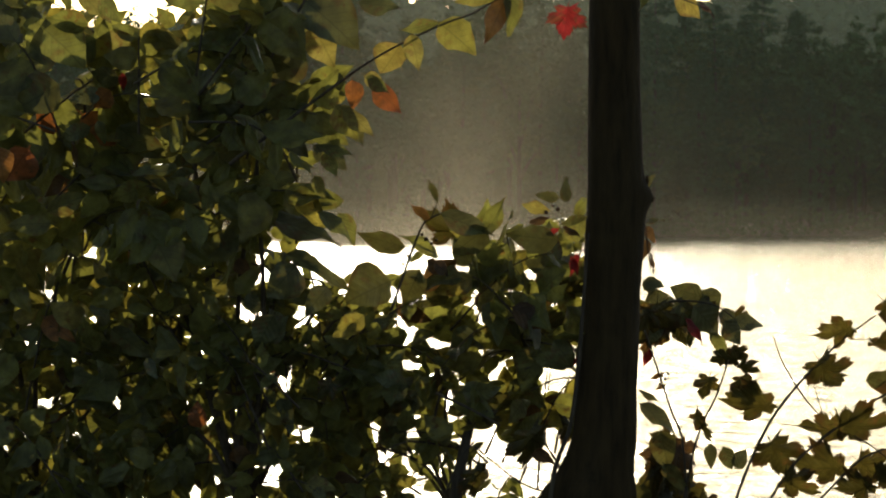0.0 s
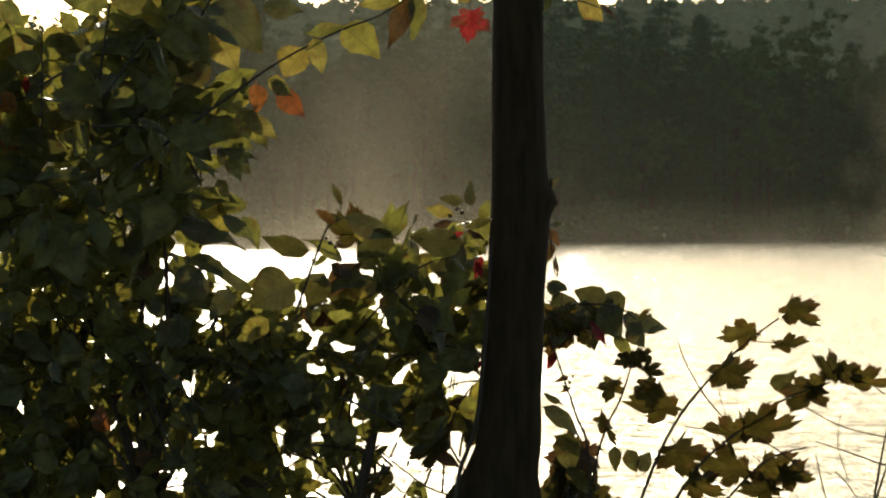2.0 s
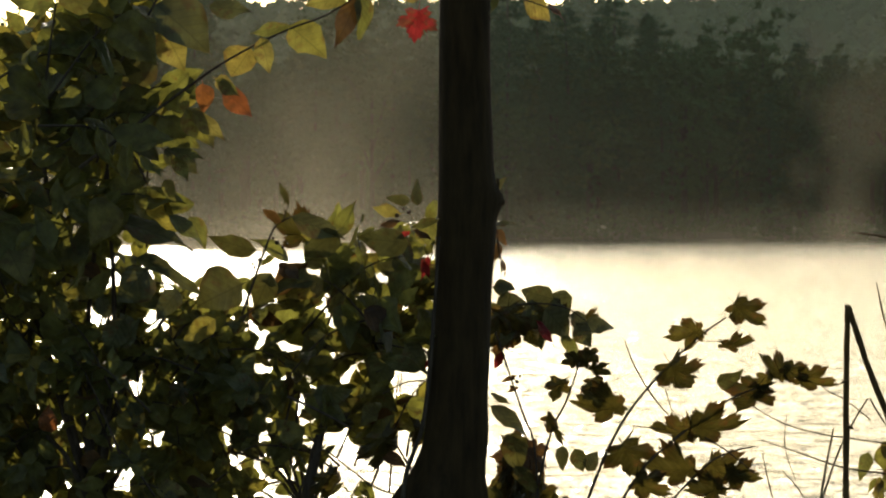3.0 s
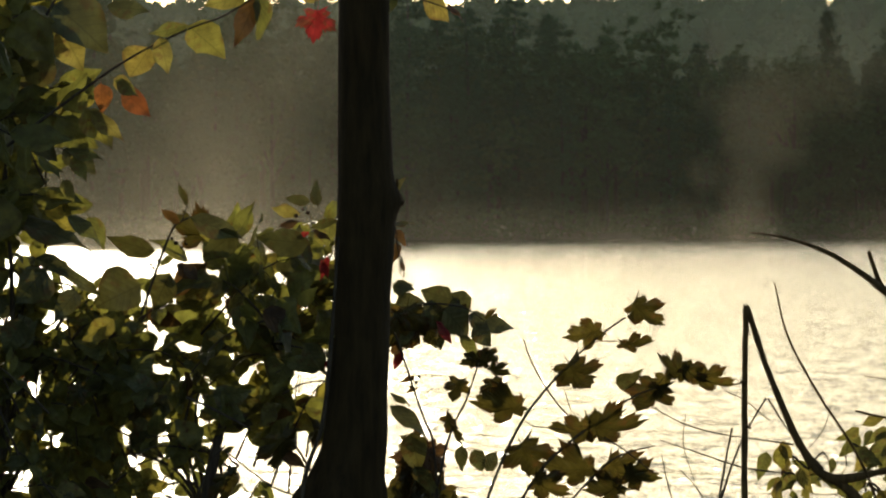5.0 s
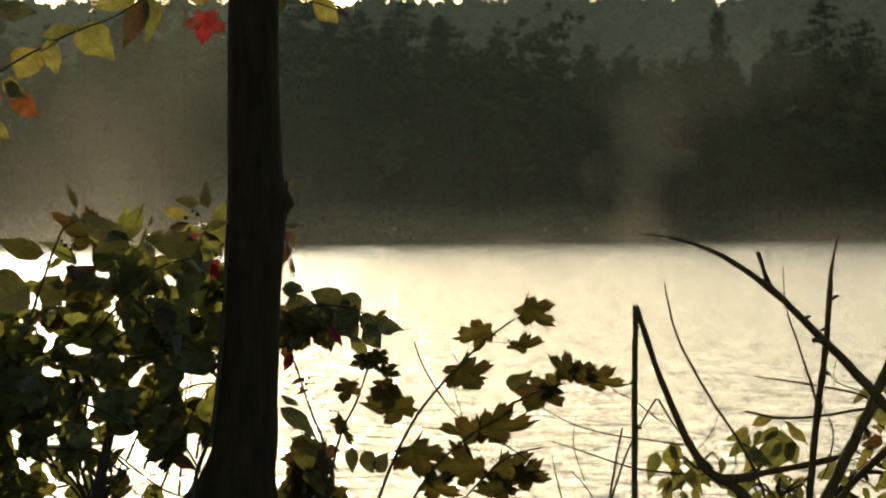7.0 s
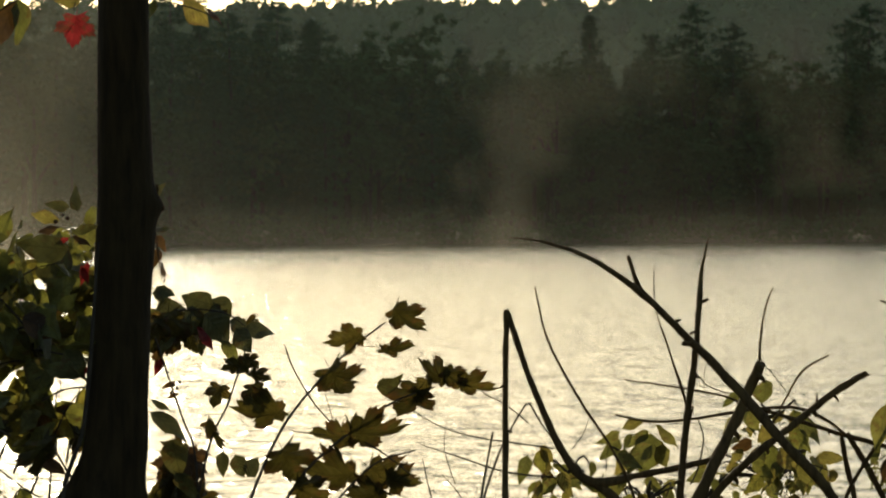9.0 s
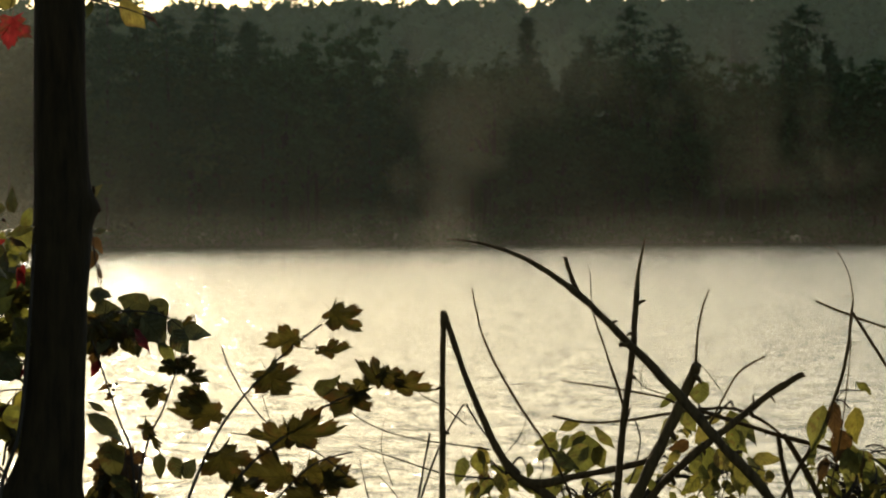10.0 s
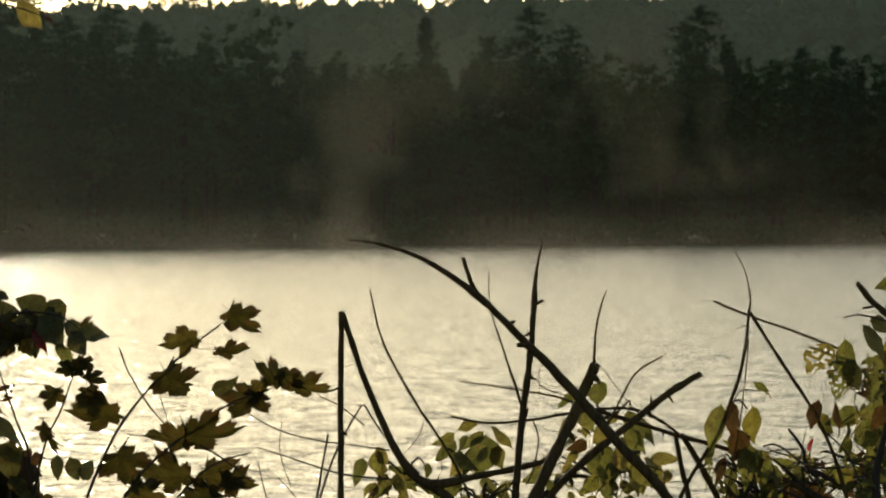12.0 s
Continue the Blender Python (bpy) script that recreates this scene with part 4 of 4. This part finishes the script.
# ---- dead branches ----
def branch(name, label, pts, radii, ahead, mat=dead_wood, stubs=(), category="branch", steps=6):
    """A bare branch through places in mm, with side stubs."""
    p0 = at(*pts[0], ahead)
    ob = thing(name, p0, label, category, "dead branches")
    bm = bmesh.new()
    tube(bm, [at(a, b, ahead) + Vector((0, 0.02 * math.sin(i * 1.7), 0)) for i, (a, b) in enumerate(pts)], [r * 0.80 / 1000 for r in radii], 9, steps, 0.42, p0)
    limb = part("limb", bm, mat, ob)
    buds = random.Random(int(pts[0][0] * 7 + pts[0][1]))
    for i in range(len(pts) - 1):
        if radii[i] < 1.4 or buds.random() < 0.25:
            continue
        u = buds.uniform(0.15, 0.85)
        c = at(*pts[i], ahead).lerp(at(*pts[i + 1], ahead), u)
        r = (radii[i] * (1 - u) + radii[i + 1] * u) / 1000
        run = (at(*pts[i + 1], ahead) - at(*pts[i], ahead)).normalized()
        out = run.cross(Vector((0, 1, 0))) * buds.choice((-1, 1))
        bm = bmesh.new()
        tube(bm, [c, c + out * r * 1.0 + run * r * 0.2, c + out * r * 1.7 + run * r * 0.7], [r * 0.55, r * 0.4, r * 0.18], 6, 2, 0.2, p0)
        part("bud", bm, mat, limb)
    for q, r in stubs:
        bm = bmesh.new()
        tube(bm, [at(a, b, ahead) for a, b in q], [v * 0.8 / 1000 for v in r], 8, 5, 0.28, p0)
        part("twig", bm, mat, ob)
    return ob


BARE = "bare dark dead branch in front of the lake"
branch("broken_stem", "upright broken dead stem with a bent leg", [(1222, 541), (1220, 700), (1219, 900), (1220, 1100)], [7, 7, 7, 8], 7.0,
       stubs=[([(1224, 546), (1257, 648), (1307, 768), (1345, 828), (1385, 848), (1450, 836), (1520, 823), (1587, 806)], [7, 7, 8, 10, 12, 8, 7, 6]),
              ([(1375, 845), (1420, 885), (1470, 960)], [10, 11, 12])])
branch("twig", BARE, [(1272, 501), (1297, 598), (1352, 703), (1407, 788), (1450, 880), (1470, 1000)], [1.5, 2.5, 3, 3, 3.5, 4], 6.9)
branch("fallen_branch", "long arching dead branch with broken stubs", [(1228, 413), (1297, 423), (1377, 454), (1467, 518), (1552, 600), (1637, 688), (1707, 773), (1770, 840), (1840, 930)],
       [1, 3, 5, 8, 9, 10, 11, 11, 12], 6.8, stubs=[([(1462, 512), (1448, 480), (1437, 445)], [6, 5, 4]), ([(1552, 600), (1532, 601)], [6, 5])])
branch("dead_sapling", "thin upright dead sapling", [(1579, 411), (1568, 478), (1562, 528), (1555, 608), (1542, 738), (1529, 890), (1522, 1050)], [1, 4, 7, 7, 8, 9, 10], 6.9,
       stubs=[([(1562, 530), (1579, 521)], [5, 3]), ([(1545, 735), (1552, 712)], [4, 2])])
branch("broken_stem", "thick broken dead stem with a thin shoot at its top", [(1671, 635), (1647, 698), (1602, 788), (1557, 878), (1510, 980)], [11, 12, 12, 13, 14], 6.9,
       stubs=[([(1668, 640), (1672, 578), (1682, 528), (1693, 500)], [3, 2.5, 2, 1])])
branch("dead_stick", "dead stick with a splintered end", [(1857, 652), (1797, 693), (1717, 753), (1647, 808), (1587, 878), (1530, 980)], [7, 8, 8, 9, 9, 10], 7.0,
       stubs=[([(1800, 692), (1808, 704)], [4, 2]), ([(1770, 712), (1769, 690)], [3, 1.5]), ([(1852, 655), (1862, 657)], [4, 2])])
branch("twig", BARE, [(1790, 621), (1747, 650), (1717, 693), (1687, 748)], [2, 2.5, 2.5, 2], 7.1)
branch("twig", BARE, [(1414, 727), (1477, 740), (1537, 736), (1617, 723), (1677, 716), (1737, 716), (1777, 732), (1817, 760)], [2.5, 3, 3, 3.5, 3.5, 3.5, 3.5, 3.5], 7.1)
branch("dead_branch", BARE, [(1657, 713), (1737, 738), (1817, 763), (1897, 785), (1947, 808), (1997, 838), (2060, 880), (2120, 960)], [4, 5, 5, 5.5, 6, 6, 7, 8], 7.1,
       stubs=[([(1812, 760), (1822, 818), (1837, 883), (1845, 960)], [5, 6, 6, 7]), ([(1822, 760), (1857, 818), (1887, 878), (1920, 960)], [6, 7, 7, 8])])
branch("twig", BARE, [(1430, 665), (1517, 678), (1602, 693), (1630, 704)], [1.5, 2, 2.5, 3], 7.2)
branch("twig", BARE, [(1482, 470), (1488, 538), (1507, 608), (1532, 688), (1546, 730)], [1, 1.5, 2.5, 3, 3], 7.0)
branch("forked_stem", "thin forked stem with a whip-like curved tip", [(1896, 425), (1920, 435), (1936, 473), (1942, 518), (1944, 543), (1938, 608), (1916, 678), (1878, 768), (1830, 860), (1790, 960)],
       [1, 1, 1.5, 1.7, 3.5, 3.5, 4, 4, 4.5, 5], 7.0, stubs=[([(1944, 543), (1997, 628), (2054, 718), (2093, 803), (2120, 900)], [3.5, 4, 4, 4.5, 5]),
                                               ([(1942, 590), (1935, 668), (1922, 768), (1900, 880)], [1.5, 1.5, 1.7, 2]), ([(1942, 514), (1922, 514)], [1, 0.7]), ([(1941, 566), (1918, 573)], [1.2, 0.7])])
branch("twig", BARE, [(1880, 523), (1947, 550), (2037, 583), (2127, 620)], [2.5, 3, 3, 3], 7.1)
branch("dead_branch", BARE, [(2135, 491), (2162, 523), (2190, 550), (2260, 610)], [6, 7, 7, 8], 7.0, stubs=[([(2162, 533), (2142, 536)], [3, 2])])

# ---- maple saplings ----
def sapling(label, stems, leaves, ahead, seed, group="maple saplings"):
    rng = random.Random(seed)
    foot = at(*stems[0][0][0], ahead)
    foot.z = land(foot.x, foot.y)
    ob = thing("maple_sapling", foot, label, "sapling", group)
    for pts, r in stems:
        bm = bmesh.new()
        tube(bm, [at(a, b, ahead) for a, b in pts], [v * 0.75 / 1000 for v in r], 7, 5, 0.2, foot)
        part("stem", bm, stem_bark, ob)
    for kind, a, b, size, turn, tilt, lean in leaves:
        w = radians(turn)
        p = at(a - size * 0.4 * math.cos(w), b + size * 0.4 * math.sin(w), ahead) + Vector((0, rng.uniform(-0.02, 0.02), 0))
        leaf(ob, kind, p, size * 0.93 / 1000, turn, tilt if math.cos(w) < 0 else -tilt, lean + rng.uniform(-10, 10), rng)
    return ob


sapling("young maple with toothed lobed leaves turning dull yellow",
        [([(740, 1000), (767, 878), (822, 753), (887, 668), (947, 608), (1007, 563)], [5, 4, 3.5, 3, 2.5, 2]),
         ([(800, 930), (866, 825), (962, 744), (1027, 701), (1091, 680)], [4, 3.5, 3, 2.5, 1.8]), ([(842, 755), (900, 762)], [1.5, 1.2]), ([(955, 605), (1000, 606)], [1.2, 1]),
         ([(900, 900), (985, 815), (1060, 790)], [3, 2.5, 1.5]), ([(970, 775), (1010, 800), (1060, 840)], [2, 2, 1.5])],
        [("maple", 1038, 560, 70, -52, 38, 10), ("maple", 938, 592, 68, 196, 50, 0), ("maple", 1024, 614, 62, -12, 66, 0), ("maple", 924, 674, 84, -62, 14, 8), ("dark", 1012, 672, 58, 14, 35, 0),
         ("maple", 1090, 657, 58, 165, 42, 0), ("maple", 1122, 664, 52, -50, 45, 0), ("maple", 1156, 682, 72, -34, 56, 0), ("maple", 1050, 712, 88, -118, 22, 20), ("maple", 1078, 684, 48, -100, 35, 0),
         ("maple", 915, 770, 78, 190, 52, 0), ("maple", 982, 766, 96, -14, 50, 0), ("maple", 835, 818, 86, -70, 12, 8), ("maple", 918, 840, 92, 195, 48, 0),
         ("maple", 1000, 838, 74, -40, 30, 0), ("maple", 1034, 850, 70, -20, 42, 0), ("maple", 868, 868, 70, -40, 40, 0), ("maple", 975, 872, 74, 200, 45, 0)], 7.0, 31)
sapling("small maple shoot with dark toothed leaves",
        [([(650, 1000), (692, 790), (727, 708), (749, 643)], [4, 3, 2.5, 1.5]), ([(600, 590), (647, 730), (670, 800), (680, 1000)], [2, 2.5, 3, 3])],
        [("maple", 788, 727, 98, 190, 56, 0), ("maple", 775, 692, 50, -82, 15, 8), ("maple", 733, 642, 32, 215, 25, 0), ("maple", 778, 660, 36, -48, 40, 0), ("maple", 766, 632, 22, 10, 30, 0), ("maple", 711, 692, 48, -105, 15, 8), ("maple", 748, 640, 42, 170, 45, 0), ("maple", 765, 634, 40, -50, 35, 0),
         ("maple", 700, 760, 60, -65, 66, 0), ("dark", 635, 802, 86, -80, 10, 20), ("dark", 655, 850, 76, -50, 35, 0), ("dark", 718, 812, 52, -90, 5, 0), ("dark", 748, 815, 52, -70, 5, 0), ("dark", 772, 820, 46, 60, 10, 0)], 7.1, 32)

# ---- overhanging spray of leaves ----
def spray():
    foot = at(-140, 300, 6.8)
    ob = thing("overhanging_branch", foot, "overhanging spray of yellow-green leaves with orange and red ones", "branch")
    rng = random.Random(41)
    for pts, r in (([(-140, 300), (40, 166), (130, 105), (230, 55), (300, 28), (380, -20), (470, -60)], [3.5, 2.4, 2, 1.8, 1.5, 1.5, 1.5]), ([(470, -60), (462, -10), (458, 12)], [1.5, 1.2, 1]),
                   ([(-120, 200), (-30, 50), (20, -40)], [3, 2.4, 2.2]), ([(560, -20), (660, 5), (710, 25)], [1.5, 1.2, 1])):
        bm = bmesh.new()
        tube(bm, [at(a, b, 6.8) for a, b in pts], [v / 1000 for v in r], 6, 5, 0.12, foot)
        part("twig", bm, stem_bark, ob)
    hand_leaves(ob, 6.8, 42, [
        ("dark", -6, 8, 138, -38, 10, 1.0), ("dark", 92, 14, 84, -4, 25, 1.1), ("yellow", 5, 48, 98, -62, 10, 1.3), ("yellow", 232, 47, 78, 196, 50, 0.8), ("yellow", 185, 68, 72, -76, 15, 1.1),
        ("yellow", 165, 86, 76, -122, 15, 1.2), ("green", 233, 48, 92, -36, 10, 1.3), ("brown", 355, -5, 110, -112, 25, 0.8), ("green", 362, -10, 88, -85, 50, 0.7), ("yellow", 340, -6, 90, 195, 25, 0.9)])
    hand_leaves(ob, 6.8, 43, [
        ("red", 464, 22, 60, -97, 10, 1.0), ("yellow", 650, -8, 70, -32, 25, 0.9), ("brown", 690, 8, 46, -35, 40, 0.7), ("yellow", 600, -10, 42, -95, 40, 0.8), ("yellow", 470, -15, 60, 195, 20, 1.0),
        ("orange", 112, 158, 84, -40, 10, 0.9), ("green", 105, 146, 56, -28, 30, 1.1), ("orange", 80, 150, 56, -84, 15, 0.9), ("yellow", 100, 140, 50, -30, 10, 1.2), ("green", 55, 170, 60, 200, 20, 1.1), ("yellow", 62, 200, 86, -38, 25, 0.9)])
    hand_leaves(ob, 6.8, 44, [
        ("green", 50, 195, 80, -55, 10, 1.1), ("green", 20, 268, 75, -10, 40, 0.9), ("green", 30, 275, 60, -60, 20, 0.9), ("green", 20, 385, 90, -30, 35, 0.8), ("yellow", 10, 320, 50, -60, 20, 1.0),
        ("green", -150, 60, 90, -20, 20, 1.1), ("green", -470, 60, 110, -40, 20, 1.2), ("green", -390, 52, 85, 175, 30, 1.0), ("yellow", -370, 2, 60, -45, 15, 0.9), ("orange", -560, 270, 70, -80, 10, 1.3)])


spray()

# ---- fine dead twigs ----
for pts, r, d in (
        ([(1040, 705), (1067, 728), (1117, 753), (1177, 768), (1237, 778), (1307, 788)], [1, 1.3, 1.5, 1.5, 1.8, 2], 7.1),
        ([(1070, 780), (1137, 803), (1217, 828), (1307, 838)], [1.2, 1.8, 2, 2.2], 7.1), ([(1072, 803), (1082, 848), (1095, 900)], [1, 1.5, 2], 7.1),
        ([(1107, 833), (1137, 868), (1160, 910)], [1, 1.4, 1.8], 7.1), ([(1197, 758), (1187, 818), (1173, 890)], [2.5, 2.7, 3], 7.1),
        ([(1257, 706), (1217, 778), (1182, 868), (1170, 920)], [2, 2.3, 2.6, 3], 7.2), ([(1261, 706), (1287, 748), (1317, 788), (1357, 828)], [2, 2, 2.2, 2.5], 7.2),
        ([(1162, 669), (1187, 693), (1217, 708), (1260, 742)], [1.2, 1.3, 1.5, 1.5], 7.1), ([(1115, 735), (1112, 790), (1130, 850)], [0.8, 1, 1.2], 7.2)):
    branch("twig", "fine dry twig among the dead branches", pts, r, d, stem_bark)
for pts, r, d in (
        ([(828, 602), (845, 648), (882, 708), (930, 760)], [1.2, 1.8, 2, 2.2], 7.2), ([(900, 690), (918, 748)], [1, 1.2], 7.2), ([(1092, 622), (1090, 660)], [0.8, 1], 7.2),
        ([(1375, 705), (1360, 760), (1330, 795)], [0.8, 1, 1.2], 7.2), ([(1572, 690), (1574, 648), (1585, 622)], [1, 1, 0.8], 7.1), ([(1557, 653), (1582, 678), (1617, 690)], [1, 1.2, 1.4], 7.1),
        ([(1560, 735), (1572, 770), (1560, 820), (1545, 850)], [1.5, 2, 2, 2], 7.1), ([(1655, 610), (1690, 650), (1730, 705), (1760, 740)], [0.8, 1, 1, 1], 7.1),
        ([(1967, 783), (1997, 783), (2047, 818), (2107, 820)], [2, 2.5, 2.5, 2.5], 7.0), ([(2080, 760), (2120, 800), (2140, 860)], [2, 2, 2.5], 7.0),
        ([(1990, 870), (2050, 830), (2110, 850), (2180, 830)], [4, 5, 6, 7], 7.1), ([(2000, 820), (2040, 860), (2060, 910)], [4, 5, 6], 7.1)):
    branch("twig", "fine dry twig among the dead branches", pts, r, d, stem_bark)

# dark tangle of dry stalks at the foot of the shrub
tangle = random.Random(63)
for i in range(30):
    a, b = tangle.uniform(1960, 2190), tangle.uniform(795, 890)
    w, n = tangle.uniform(-0.9, 0.9) if i % 3 else tangle.uniform(1.0, 2.1), tangle.uniform(60, 150)
    pts = [(a + n * (k / 3 - 0.5) * math.cos(w) + tangle.uniform(-7, 7), b - n * (k / 3 - 0.5) * math.sin(w) + tangle.uniform(-7, 7)) for k in range(4)]
    r = tangle.uniform(1.2, 4.0)
    branch("twig", "dry dark stalk in a tangle under the shrub", pts, [r * 0.6, r, r, r * 0.8], tangle.uniform(7.0, 7.4), stem_bark)
